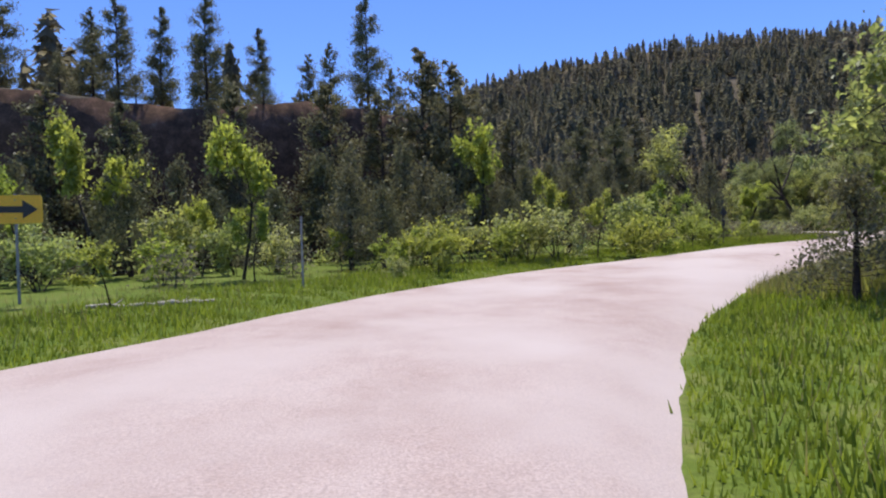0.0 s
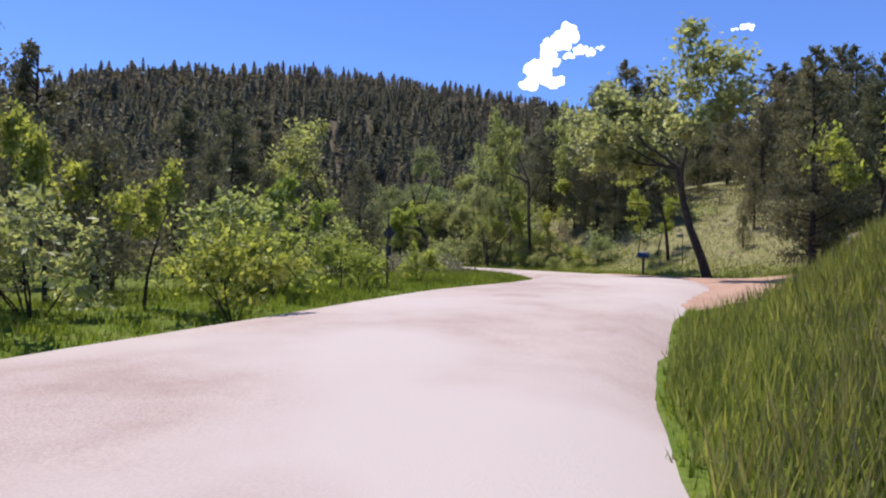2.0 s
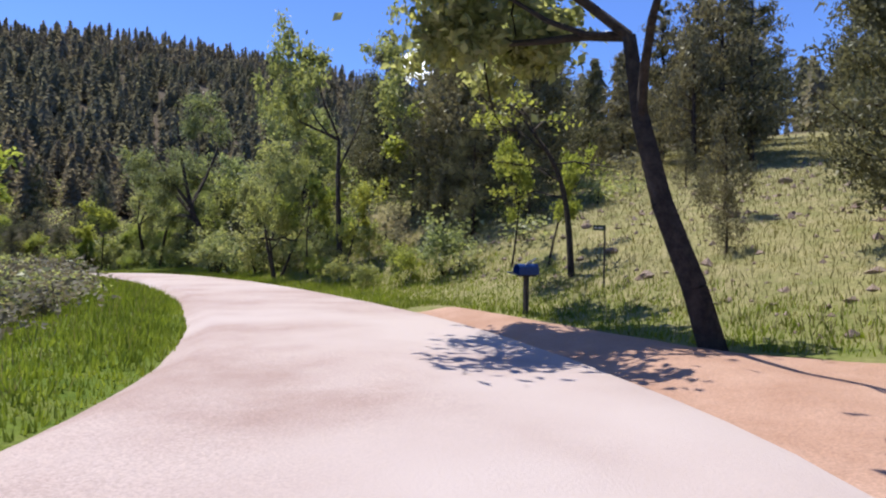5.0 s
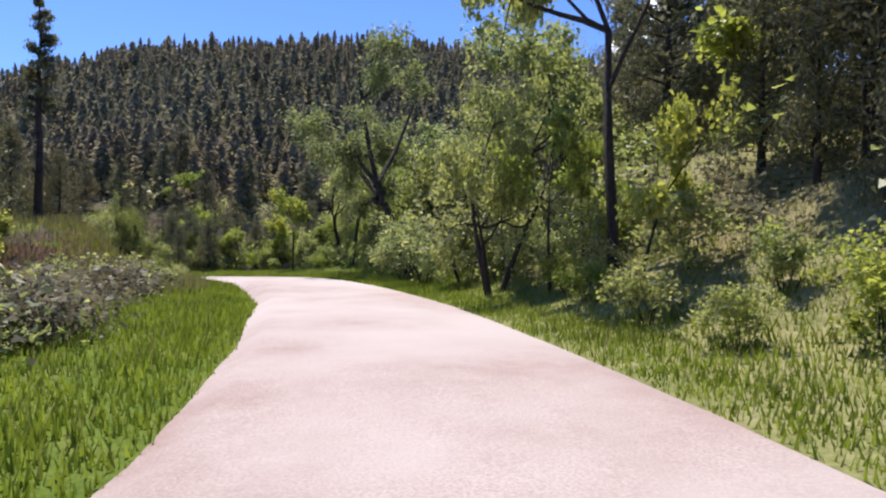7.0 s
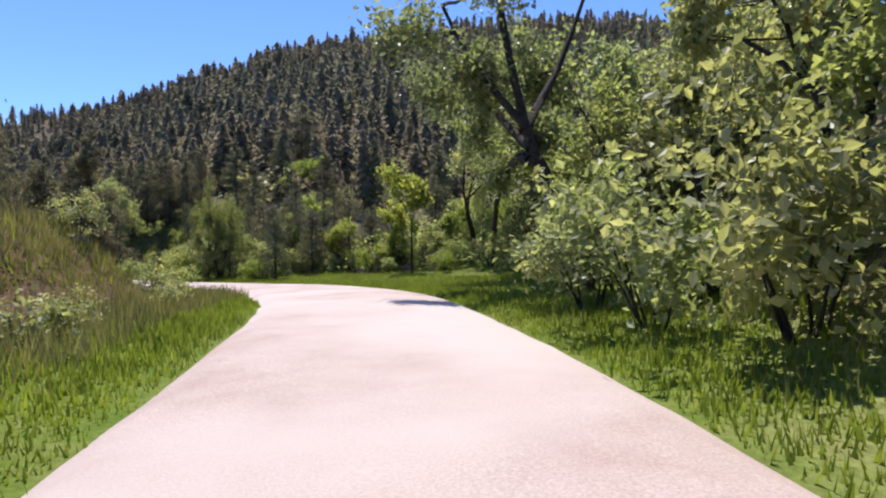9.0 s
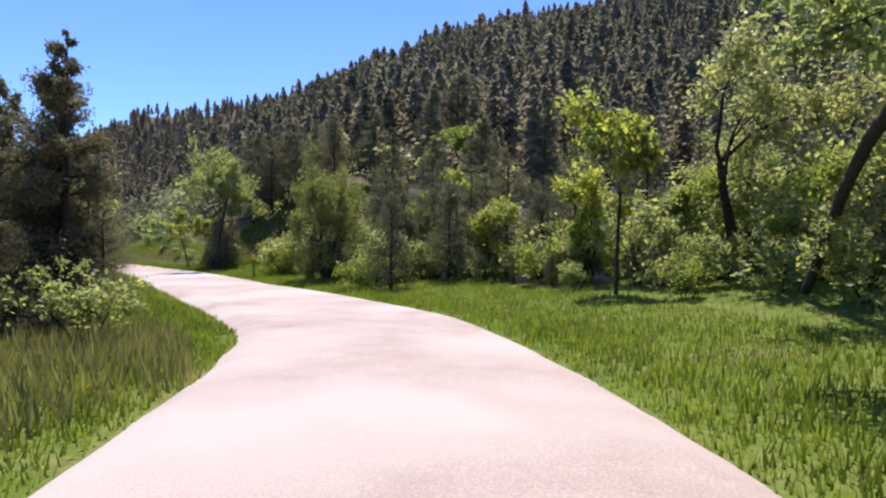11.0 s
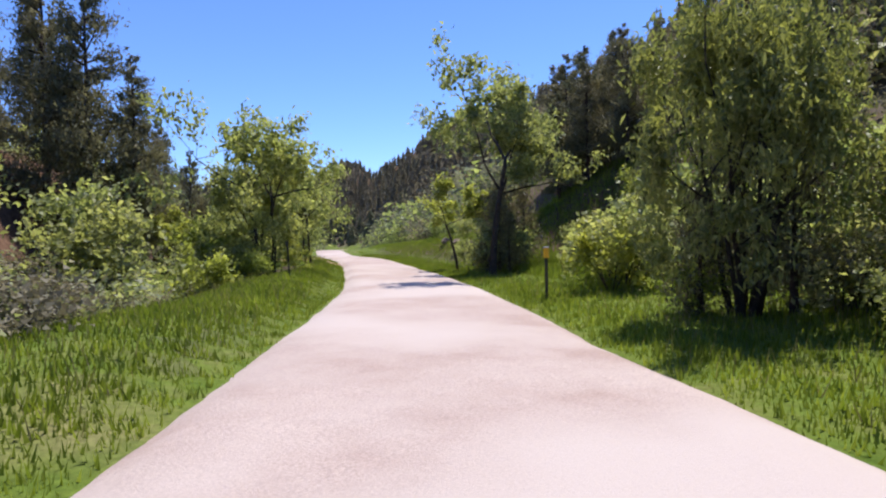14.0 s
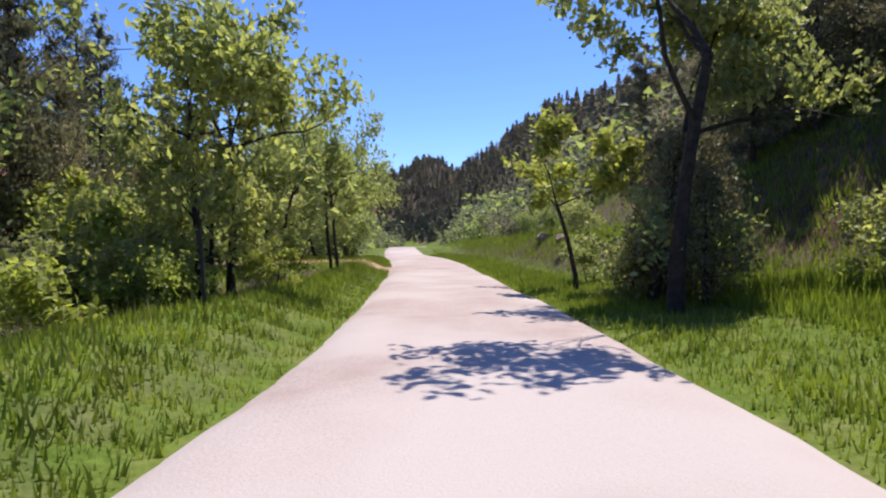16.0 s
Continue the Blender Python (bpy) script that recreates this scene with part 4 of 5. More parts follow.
# the straight after it: shrubs, cottonwoods and a dark stand of pines on the uphill side
LIME_SHRUB.at(27.4, 35.4, 1.1)
SAGE_SHRUB.at(27.9, 34.2, 1.8, wide=0.9)
for x, y, h in [(26.6, 36.4, 0.8), (27.2, 38.4, 1.0), (28.4, 37.2, 1.0), (29.2, 39.6, 1.5), (29.4, 48.4, 1.7), (30.0, 51.0, 1.6)]:
    SHRUB.at(x, y, h)
for x, y, h in [(30.4, 45.2, 1.6), (30.0, 53.8, 2.2), (30.8, 56.2, 1.9), (31.8, 49.6, 2.6)]:
    SAGE_SHRUB.at(x, y, h)
TALL.at(29.0, 41.4, 9.8, 0, 1.0, 0.6)
MAPLE.at(29.6, 43.2, 3.2, 1, 2.2, 0.7)
for x, y, h in [(29.2, 42.5, 1.5), (30.2, 43.4, 1.3), (28.5, 41.6, 1.1), (30.9, 44.9, 1.3), (28.9, 43.5, 1.3)]:
    SAGE_SHRUB.at(x, y, h)
for x, y, h in [(28.3, 42.0, 0.9), (27.9, 40.8, 0.8), (29.8, 42.2, 1.3)]:
    LIME_SHRUB.at(x, y, h)
MAPLE.at(28.2, 42.4, 3.6, 0, 0.2, 0.6)
MAPLE.at(28.0, 39.6, 3.4, 1, 0.2, 0.6)
COTTONWOOD.at(30.6, 47.0, 5.4, 2, 4.0)
SAGE_TREE.at(29.6, 48.2, 5.6, 0, 2.0, 0.8)
for x, y, h in [(28.4, 46.9, 2.5), (28.2, 49.2, 2.2), (28.4, 51.6, 2.3), (28.6, 45.2, 1.9)]:
    SAGE_SHRUB.at(x, y, h)
SAGE_TREE.at(30.4, 49.0, 6.0, 0, 1.0)
SAGE_TREE.at(32.8, 53.0, 6.4, 1, 2.6)
arching_cottonwood(29.9, 55.0)
for x, y, h in [(32.8, 59.6, 3.0), (33.4, 63.6, 3.4), (33.6, 67.6, 3.2), (34.6, 61.6, 3.8), (35.2, 65.8, 4.0), (33.2, 71.4, 3.0), (34.4, 57.4, 3.4), (35.6, 69.6, 4.0), (32.4, 65.2, 2.2), (31.8, 63.2, 1.7), (32.8, 62.0, 2.4), (33.0, 67.5, 2.6), (32.6, 70.8, 2.2),
                (33.8, 69.0, 3.0), (31.6, 61.0, 1.4), (30.4, 71.6, 2.2), (31.4, 73.2, 2.6), (30.9, 63.2, 1.5), (31.0, 61.0, 1.7), (31.2, 65.4, 1.6), (31.8, 66.6, 2.0), (32.2, 68.6, 2.2),
                (31.2, 59.0, 1.5), (29.4, 72.2, 1.8)]:
    SHRUB.at(x, y, h)
SAGE_TREE.at(33.6, 61.0, 6.6, 0, 0.7)
COTTONWOOD.at(32.6, 58.4, 6.8, 1, 0.4)
SPREADING.at(33.6, 63.8, 7.0, 1, 2.2)
for x, y, h in [(32.4, 60.0, 3.8), (33.0, 62.4, 4.4), (33.8, 58.8, 4.6), (31.9, 64.6, 3.4), (34.8, 64.4, 4.8), (32.2, 57.0, 3.4)]:
    JUNIPER.at(x, y, h, wide=1.25)
SAGE_TREE.at(31.0, 52.2, 4.6, 0, 5.0)
COTTONWOOD.at(34.2, 57.6, 7.4, 0, 2.9)
SAGE_TREE.at(32.6, 48.0, 5.6, 1, 4.4)
SPREADING.at(27.9, 44.2, 5.6, 0, 1.9, 0.6, label="forked cottonwood with thick dark stems behind the verge")
MAPLE.at(33.0, 41.4, 4.4)
for x, y, h in [(30.2, 35.4, 4.4), (31.0, 34.2, 4.0)]:
    BUSHY_PINE.at(x, y, h, wide=0.95)
pines([(32.2, 36.6, 9.8), (31.6, 38.2, 6.6), (33.4, 35.6, 6.8), (34.0, 39.4, 7.0), (36.0, 42.6, 9.0), (36.6, 38.8, 8.8), (34.8, 46.2, 8.6),
                (38.8, 45.8, 9.0), (36.8, 50.4, 8.6), (40.4, 41.0, 9.0), (39.6, 54.0, 8.2), (43.4, 49.2, 8.8), (44.0, 56.0, 8.0), (38, 59, 7.5)])
for x, y, h in [(31.8, 40.4, 3.6), (34.4, 49.4, 3.8), (35.0, 56.0, 4.0), (37.6, 62.0, 4.0), (34.2, 66.4, 4.0), (35.2, 71.0, 4.6), (36.2, 60.4, 4.4)]:
    JUNIPER.at(x, y, h)

# inner side of the second bend
COTTONWOOD.at(14.2, 38.6, 7.0, 2, 0.4, label="forked cottonwood with one dead grey limb")
for x, y, h in [(16.6, 35.6, 3.0), (18.0, 44.6, 1.6)]:
    MAPLE.at(x, y, h)
for x, y, h in [(17.0, 40.5, 1.0), (18.8, 46.4, 0.9), (21.0, 50.4, 0.7), (21.2, 54.6, 0.7), (15.4, 47.0, 1.3), (18.6, 57.6, 1.1), (19.8, 59.4, 1.0)]:
    SAGE_SHRUB.at(x, y, h)
for x, y, h in [(16.0, 44.0, 1.2), (19.6, 62.2, 1.2), (18.6, 60.6, 1.0), (14.8, 51.4, 1.6), (13.4, 54.8, 1.8)]:
    SHRUB.at(x, y, h)
roadside_pine = pine("pine_tree", 70, 6.3, "dark ponderosa pine among bushy pines close to the road", 0.22, 30000, 0.08, "ponderosa pines", 0.6, 0.12)
roadside_pine.matrix_world = put(roadside_pine, 15.5, 67.6, wide=0.9)
slender_pine = pine("pine_tree", 74, 7.4, "tall slender ponderosa pine standing alone above the verge", 0.125, 9000, 0.46, "ponderosa pines", 0.5, 0.135)
slender_pine.matrix_world = put(slender_pine, 17.3, 54.4)
for x, y, h in [(16.5, 54.8, 3.0), (17.7, 55.6, 2.4), (16.0, 56.2, 3.4), (15.2, 54.0, 2.8)]:
    JUNIPER.at(x, y, h)
PINE.at(14.9, 68.2, 6.0, wide=0.95)
PINE.at(14.0, 67.4, 5.9, wide=1.0)
PINE.at(13.2, 68.8, 5.6, wide=1.0)
for x, y, h in [(16.6, 67.2, 2.4), (15.6, 65.4, 2.8), (15.6, 68.2, 3.0), (14.6, 66.6, 4.2), (12.8, 66.6, 5.6), (10.6, 64.2, 6.0), (8.0, 67.6, 6.2), (5.0, 66.0, 7.0)]:
    BUSHY_PINE.at(x, y, h, wide=1.1)
for x, y, h in [(12.2, 60.4, 4.6), (9.6, 58.8, 5.0), (7.2, 62.2, 4.6), (11.0, 50.0, 4.8), (6.4, 56.2, 4.6), (3.2, 60.0, 5.0)]:
    JUNIPER.at(x, y, h)

# uphill side of the second bend
SAGE_TREE.at(31.4, 71.6, 5.6, 1, 0.2)
SAGE_TREE.at(33.4, 67.0, 6.2, 0, 3.3)
COTTONWOOD.at(33.0, 75.2, 5.6, 1, 2.0)
MAPLE.at(27.9, 69.9, 4.9, 2, 1.0, 0.72, label="slender bright green box elder on the grass verge")
MAPLE.at(27.5, 73.7, 3.4)
MAPLE.at(21.6, 95.3, 3.6, 1, 0.3, 1.1)
MAPLE.at(28.3, 112.0, 3.6, 0, 0.3, 1.1)
for x, y, h in [(24.6, 77.4, 3.8), (22.6, 78.4, 3.6), (23.6, 76.6, 3.4), (26.6, 76.6, 3.6), (20.6, 79.0, 4.4), (22.4, 79.6, 4.8), (24.0, 78.4, 4.6), (27.8, 77.4, 4.6), (25.4, 78.0, 4.8)]:
    BUSHY_PINE.at(x, y, h, wide=0.95)
WILLOW.at(18.1, 79.5, 5.6, 0, 2.0, 0.6)
JUNIPER.at(21.2, 77.8, 3.6)
# low junipers added to darken the willow's foot in place of its inner shade
for x, y, h in [(18.0, 80.0, 2.5), (18.7, 79.3, 2.2), (17.5, 79.6, 1.8)]:
    JUNIPER.at(x, y, h, wide=1.2)
for x, y, h in [(25.0, 75.6, 2.8), (22.6, 78.6, 2.2), (28.0, 73.6, 2.0), (24.0, 85.0, 4.2), (21.2, 82.4, 3.4)]:
    MAPLE.at(x, y, h)
for x, y, h in [(17.4, 79.8, 0.9), (15.2, 82.6, 1.5), (20.4, 75.0, 1.2), (21.4, 76.4, 1.1)]:
    LIME_SHRUB.at(x, y, h)
for x, y, h in [(28.8, 72.0, 1.5), (29.6, 69.4, 1.4), (26.6, 74.8, 1.4), (22.6, 76.6, 1.4), (20.6, 76.4, 2.0), (15.2, 83.4, 2.0),
                (14.6, 84.4, 2.0), (19.4, 80.0, 2.4), (18.0, 83.0, 2.6)]:
    SHRUB.at(x, y, h)
for x, y, h in [(29.4, 71.8, 2.4), (27.4, 74.0, 1.7), (23.0, 77.0, 1.6), (16.0, 84.8, 2.0)]:
    SAGE_SHRUB.at(x, y, h)
for x, y, h in [(21.6, 74.6, 3.0), (23.4, 75.8, 3.2), (21.4, 78.2, 3.2), (26.6, 77.2, 3.0), (25.0, 79.4, 3.4), (22.2, 80.8, 3.2), (28.6, 79.8, 3.8), (30.2, 76.8, 4.0), (19.0, 86.0, 3.4), (14.4, 89.4, 3.2)]:
    JUNIPER.at(x, y, h)

# a ragged hedge of young growth right behind the verge on the uphill side
hedge = np.random.RandomState(77)
for k in np.where((LINE[:, 1] > 64) & (LINE[:, 1] < 78))[0]:
    off = LINE[k, 4] + float(np.interp(LINE[k, 1], [64, 70, 73, 76, 79], [4.9, 4.9, 3.3, 2.6, 2.0])) + hedge.uniform(-0.2, 1.2) + (1.5 if k % 3 == 0 else 0)
    hx, hy = LINE[k, 0] + SIDE[k, 0] * off, LINE[k, 1] + SIDE[k, 1] * off
    if k % 3 == 0:
        MAPLE.at(hx, hy, hedge.uniform(1.9, 2.9), wide=0.8)
    else:
        (LIME_SHRUB, SHRUB, SAGE_SHRUB, SHRUB, JUNIPER, SAGE_SHRUB)[hedge.randint(6)].at(hx, hy, hedge.uniform(0.8, 1.5))
    if hedge.uniform() < 0.6:
        dx = hedge.uniform(0.8, 2.2)
        (LIME_SHRUB, SHRUB, SAGE_SHRUB, JUNIPER)[hedge.randint(4)].at(hx + SIDE[k, 0] * dx, hy + SIDE[k, 1] * dx, hedge.uniform(1.0, 2.0))

# the far straight
TALL.at(10.1, 86.8, 6.9, 0, 0.6, 0.85, label="tall airy cottonwood that shades the gravel road")
TALL.at(9.3, 87.9, 6.2, 1, 3.0, 0.8)
for x, y, h in [(10.0, 88.4, 1.9), (9.0, 89.2, 1.6), (12.6, 88.4, 1.3), (13.0, 87.4, 1.0), (9.0, 88.2, 1.2)]:
    SHRUB.at(x, y, h)
for x, y, h in [(9.2, 88.6, 2.6), (9.7, 88.0, 2.5), (10.2, 87.7, 1.9), (8.9, 89.6, 2.8), (9.4, 90.4, 2.6), (13.0, 87.0, 1.4)]:
    JUNIPER.at(x, y, h, wide=1.15)
for x, y, h in [(-4.6, 91.2, 2.6), (-8.2, 96.0, 2.6), (-10.4, 98.6, 2.6), (-12.6, 100.4, 2.8), (-3.4, 89.8, 2.2)]:
    SHRUB.at(x, y, h)
MAPLE.at(7.2, 89.4, 3.3, 0, 0.4)
MAPLE.at(13.2, 88.6, 2.6)
for x, y, h in [(6.6, 91.0, 1.2), (4.0, 95.4, 1.2), (8.0, 89.8, 1.1), (0.6, 99.4, 1.2), (-4.0, 104.0, 1.3)]:
    SHRUB.at(x, y, h)
UPRIGHT.at(3.3, 84.1, 6.1, 0, 1.4, 0.85)
for x, y, h in [(3.9, 84.7, 0.9), (4.5, 82.5, 1.0), (3.5, 82.3, 1.2), (2.8, 83.3, 1.2), (1.7, 83.6, 1.7), (0.4, 83.6, 1.9), (-0.4, 85.4, 2.1), (2.2, 82.4, 1.4)]:
    (LIME_SHRUB if h < 1.3 else SHRUB).at(x, y, h)
UPRIGHT.at(2.3, 84.7, 4.8, 1, 1.2, 0.85)
UPRIGHT.at(-1.4, 90.4, 4.6, 0, 3.4, 0.7)
for x, y, h in [(-5.5, 89.4, 3.0), (-4.6, 87.4, 2.8), (-3.2, 86.2, 2.6)]:
    JUNIPER.at(x, y, h)
for x, y, h in [(-1.4, 84.0, 2.2), (-0.2, 82.6, 2.2)]:
    MAPLE.at(x, y, h)
for x, y, h in [(-4.6, 90.2, 5.4), (-8.2, 93.6, 5.8), (-11.8, 98.0, 6.0), (-15.6, 101.8, 6.2), (-19.2, 105.8, 6.4)]:
    (UPRIGHT if x > -10 else SPREADING).at(x, y, h, wide=0.9)
for x, y, h in clear_of_road([(2.4, 86.4, 1.5), (1.4, 88.6, 1.4), (7.6, 78.0, 1.5), (4.6, 80.4, 1.7), (1.0, 83.2, 1.9)], 3.4):
    LIME_SHRUB.at(x, y, h)
for x, y, h in clear_of_road([(6.0, 80.8, 1.9), (3.0, 82.8, 2.0), (0.0, 84.8, 2.2), (-2.6, 86.4, 2.4), (5.6, 77.4, 2.4), (2.2, 79.4, 2.7),
                (-1.4, 82.4, 2.6), (-4.4, 88.6, 2.6), (5.4, 74.4, 2.6)], 3.4):
    SHRUB.at(x, y, h)
for x, y, h in clear_of_road([(7.0, 79.2, 1.6), (9.0, 77.4, 1.4), (4.0, 84.2, 1.6)], 3.4):
    SAGE_SHRUB.at(x, y, h)
pines([(-1.9, 81.1, 9.9), (-1.3, 82.3, 7.5), (-3.3, 80.4, 8.6), (-2.2, 83.4, 5.4), (-7.0, 82.4, 6.0), (-6.4, 77.6, 8.2), (-9.4, 87.0, 7.0), (-11.0, 81.6, 8.0), (-13.6, 91.0, 7.0), (-12.4, 76.2, 8.4),
                (-0.4, 74.4, 7.2), (3.0, 71.2, 6.6), (-17.2, 95.4, 7.2), (-16.6, 86.0, 8.0), (-21.8, 101.0, 7.2), (-5.0, 72.0, 8.0), (-20.0, 90.0, 8.0)], 0.8)

# ---- the woods ----
def conifer_shape(seed, tufts, spray=0.18, tiers=6, points=6):
    """A small far conifer of unit height: a stem, tiers of drooping pointed skirts and loose sprays round them."""
    rnd = np.random.RandomState(seed)
    sway = rnd.normal(0, 0.012, 2)
    vv, ff, n = [], [], 0
    low = rnd.uniform(0.06, 0.2)
    for i in range(tiers):
        f = low + (0.93 - low) * i / tiers
        reach = 0.215 * (1 - f) ** 0.68 * rnd.uniform(0.72, 1.12) + 0.012
        top = f + (1.05 - low) / tiers * rnd.uniform(1.15, 1.6)
        k = np.arange(2 * points)
        a = k * np.pi / points + rnd.uniform(0, 6.28) + rnd.normal(0, 0.18, len(k))
        r = reach * np.where(k % 2 == 0, 1.0, 0.5) * rnd.uniform(0.7, 1.25, len(k))
        z = f + np.where(k % 2 == 0, -0.015, 0.05) + rnd.normal(0, 0.014, len(k))
        rim = np.stack([np.cos(a) * r + sway[0] * f, np.sin(a) * r + sway[1] * f, z], 1)
        vv.append(np.vstack([[[sway[0] * top, sway[1] * top, min(top, 1.0)]], rim]))
        ff.append(np.stack([np.zeros(len(k), int), 1 + k, 1 + (k + 1) % len(k)], 1) + n)
        n += 1 + len(k)
    f = rnd.uniform(low, 1.0, tufts) ** 0.9
    a = rnd.uniform(0, 6.28, tufts)
    r = 0.2 * (1 - f ** 1.5) ** 0.8 * rnd.uniform(0.6, 1.15, tufts) + 0.01
    c = np.stack([np.cos(a) * r, np.sin(a) * r, f], 1)
    d = np.stack([np.cos(a), np.sin(a), rnd.uniform(-0.2, 0.9, tufts)], 1)
    v, q4 = flakes(c, spray, rnd, 0.25, 0.6, d)
    vv.append(v)
    ff.append(q4 + n)
    n += len(v)
    crown = sum(len(g) for g in ff)
    stem, sf = tubes([(np.array([0, 0, -0.05]), np.array([0, 0, 0.5]), 0.018, 0.012), (np.array([0, 0, 0.5]), np.array([0, 0, 0.97]), 0.012, 0.003)], 4)
    sf = np.vstack([sf[:, :3], sf[:, [0, 2, 3]]])
    return np.vstack(vv + [stem]), np.vstack(ff + [sf + n]), np.array([0] * crown + [1] * len(sf))


def bush_shape(seed, tufts):
    rnd = np.random.RandomState(seed)
    c = rnd.normal(size=(tufts, 3)) * np.array([0.26, 0.26, 0.22]) + rnd.normal(size=(5, 3))[rnd.randint(0, 5, tufts)] * np.array([0.22, 0.22, 0.14])
    c[:, 2] = np.clip(c[:, 2] + 0.55, 0.03, 1.05)
    v, q4 = flakes(c, 0.12, rnd, 0.5, 0.7, None)
    stem, sf = tubes([(np.array([0, 0, -0.05]), np.array([0.05, 0.02, 0.6]), 0.03, 0.012)], 4)
    sf = np.vstack([sf[:, :3], sf[:, [0, 2, 3]]])
    return np.vstack([v, stem]), np.vstack([q4, sf + len(v)]), np.array([0] * len(q4) + [1] * len(sf))


def wood(name, xs, ys, hs, shapes, mats, label, wide=(0.95, 1.55), seed=1):
    """Many plants as one mesh."""
    rnd = np.random.RandomState(seed)
    zs = height(xs, ys)
    vv, ff, mm, n = [], [], [], 0
    for x, y, z, h in zip(xs, ys, zs, hs):
        v, f, m = shapes[rnd.randint(len(shapes))]
        a, w = rnd.uniform(0, 6.28), rnd.uniform(*wide)
        c, s = math.cos(a) * h * w, math.sin(a) * h * w
        vv.append(np.stack([v[:, 0] * c - v[:, 1] * s + x, v[:, 0] * s + v[:, 1] * c + y, v[:, 2] * h + z - 0.1], 1))
        ff.append(f + n)
        mm.append(np.where(m == 0, (0, 0, *range(2, len(mats)))[rnd.randint(len(mats))], m))
        n += len(v)
    ob = new(name, quick_mesh(name, np.vstack(vv), np.vstack(ff), mats, np.concatenate(mm)))
    return tagged(ob, label, "woods", kind="stuff")


def scatter(n, xr, yr, seed, keep):
    rnd = np.random.RandomState(seed)
    x, y = rnd.uniform(*xr, n), rnd.uniform(*yr, n)
    ok = keep(x, y, rnd.uniform(size=n))
    return x[ok], y[ok], rnd


def on_hill(x, y, u):
    yf, yr = np.interp(x, FOOT_X, FOOT_Y), np.interp(x, RIDGE_X, RIDGE_Y)
    t = (y - yf) / (yr - yf)
    gap = wobble(x, y, 0.07, 21)
    idx, off = to_road(x, y)
    return (t > 0.06) & (t < 1.04) & (u < 0.95 + 0.15 * gap) & (np.abs(off) > np.where(y > 101, 6.5, 17))


# needle colours that carry the painted haze, mixed tree by tree
PINE_SET = [NEEDLE_HAZED, MAT_PINE_BARK, NEEDLE_HAZED_DARK, NEEDLE_HAZED_DRY]
FIR_NEAR = [conifer_shape(s, 170, 0.075, 9, 7) for s in range(101, 107)]
FIR_MID = [conifer_shape(s, 90, 0.085, 7, 6) for s in range(111, 117)]
FIR_FAR = [conifer_shape(s, 36, 0.11, 6, 5) for s in range(131, 137)]
FIR_HAZY = [conifer_shape(s, 14, 0.16, 5, 4) for s in range(141, 145)]
BUSHES = [bush_shape(s, 260) for s in range(121, 126)]


def ridge_part(x, y):
    yf, yr = np.interp(x, FOOT_X, FOOT_Y), np.interp(x, RIDGE_X, RIDGE_Y)
    return (y - yf) / (yr - yf)


x, y, rnd = scatter(32000, (-330, 260), (82, 420), 31, on_hill)
yf = np.interp(x, FOOT_X, FOOT_Y)
tall = rnd.choice([0.8, 1.0, 1.0, 1.35], len(x)) * rnd.uniform(3.4, 6.6, len(x)) * (1 - 0.35 * smoothstep(0.8, 1.0, ridge_part(x, y)))
near = (y - yf < 30) & (np.abs(x) < 60)
distant = ~near & ((x < -70) | (x > 110) | (y > 190))
middle = ~near & ~distant
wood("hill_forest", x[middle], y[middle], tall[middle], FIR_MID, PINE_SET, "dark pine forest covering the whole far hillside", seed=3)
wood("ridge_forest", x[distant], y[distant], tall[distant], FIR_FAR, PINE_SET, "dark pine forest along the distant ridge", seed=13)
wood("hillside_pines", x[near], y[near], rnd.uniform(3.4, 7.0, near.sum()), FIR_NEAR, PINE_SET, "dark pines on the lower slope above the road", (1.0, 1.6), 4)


def foot_strip(x, y, u):
    yf = np.interp(x, FOOT_X, FOOT_Y)
    idx, off = to_road(x, y)
    return (y > yf - 14) & (y < yf + 26) & (np.abs(off) > 9) & (u < 0.75)


x, y, rnd = scatter(1500, (-70, 75), (66, 190), 32, foot_strip)
wood("foot_thicket", x, y, rnd.uniform(1.0, 2.6, len(x)), BUSHES, [LEAF_GREEN, MAT_BARK, NEEDLE_HAZED, LEAF_SAGE], "green brush and young trees along the hill foot", seed=5)


def valley_floor(x, y, u):
    idx, off = to_road(x, y)
    edge = np.where(off < 0, -off - LINE[idx, 3], off - LINE[idx, 4])
    return (y > 97) & (edge > np.where(off < 0, 3.5, 7)) & (edge < 45) & (np.interp(x, FOOT_X, FOOT_Y) > y - 12)


x, y, rnd = scatter(1700, (-110, 4), (97, 210), 36, valley_floor)
wood("valley_thicket", x, y, rnd.uniform(1.6, 4.6, len(x)), BUSHES, [LEAF_GREEN, MAT_BARK, NEEDLE_HAZED, NEEDLE_HAZED_DARK], "green trees and brush on the valley floor", seed=15)


def far_side(x, y, u):
    idx, off = to_road(x, y)
    return (np.abs(off) > 7) & (u < 0.8) & (y < np.interp(x, FOOT_X, FOOT_Y) + 8)


x, y, rnd = scatter(9500, (-480, -60), (140, 560), 37, far_side)
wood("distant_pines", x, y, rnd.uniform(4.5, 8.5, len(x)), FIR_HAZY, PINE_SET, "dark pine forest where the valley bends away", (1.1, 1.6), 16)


def west_wood(x, y, u):
    d = inside(x, y)
    idx, off = to_road(x, y)
    return (d > np.where(y > 105, 2, 9)) & (d < 120) & (np.abs(off) > np.where(y > 105, 9, 16)) & (u < 0.9)


x, y, rnd = scatter(2000, (-190, 4), (20, 290), 33, west_wood)
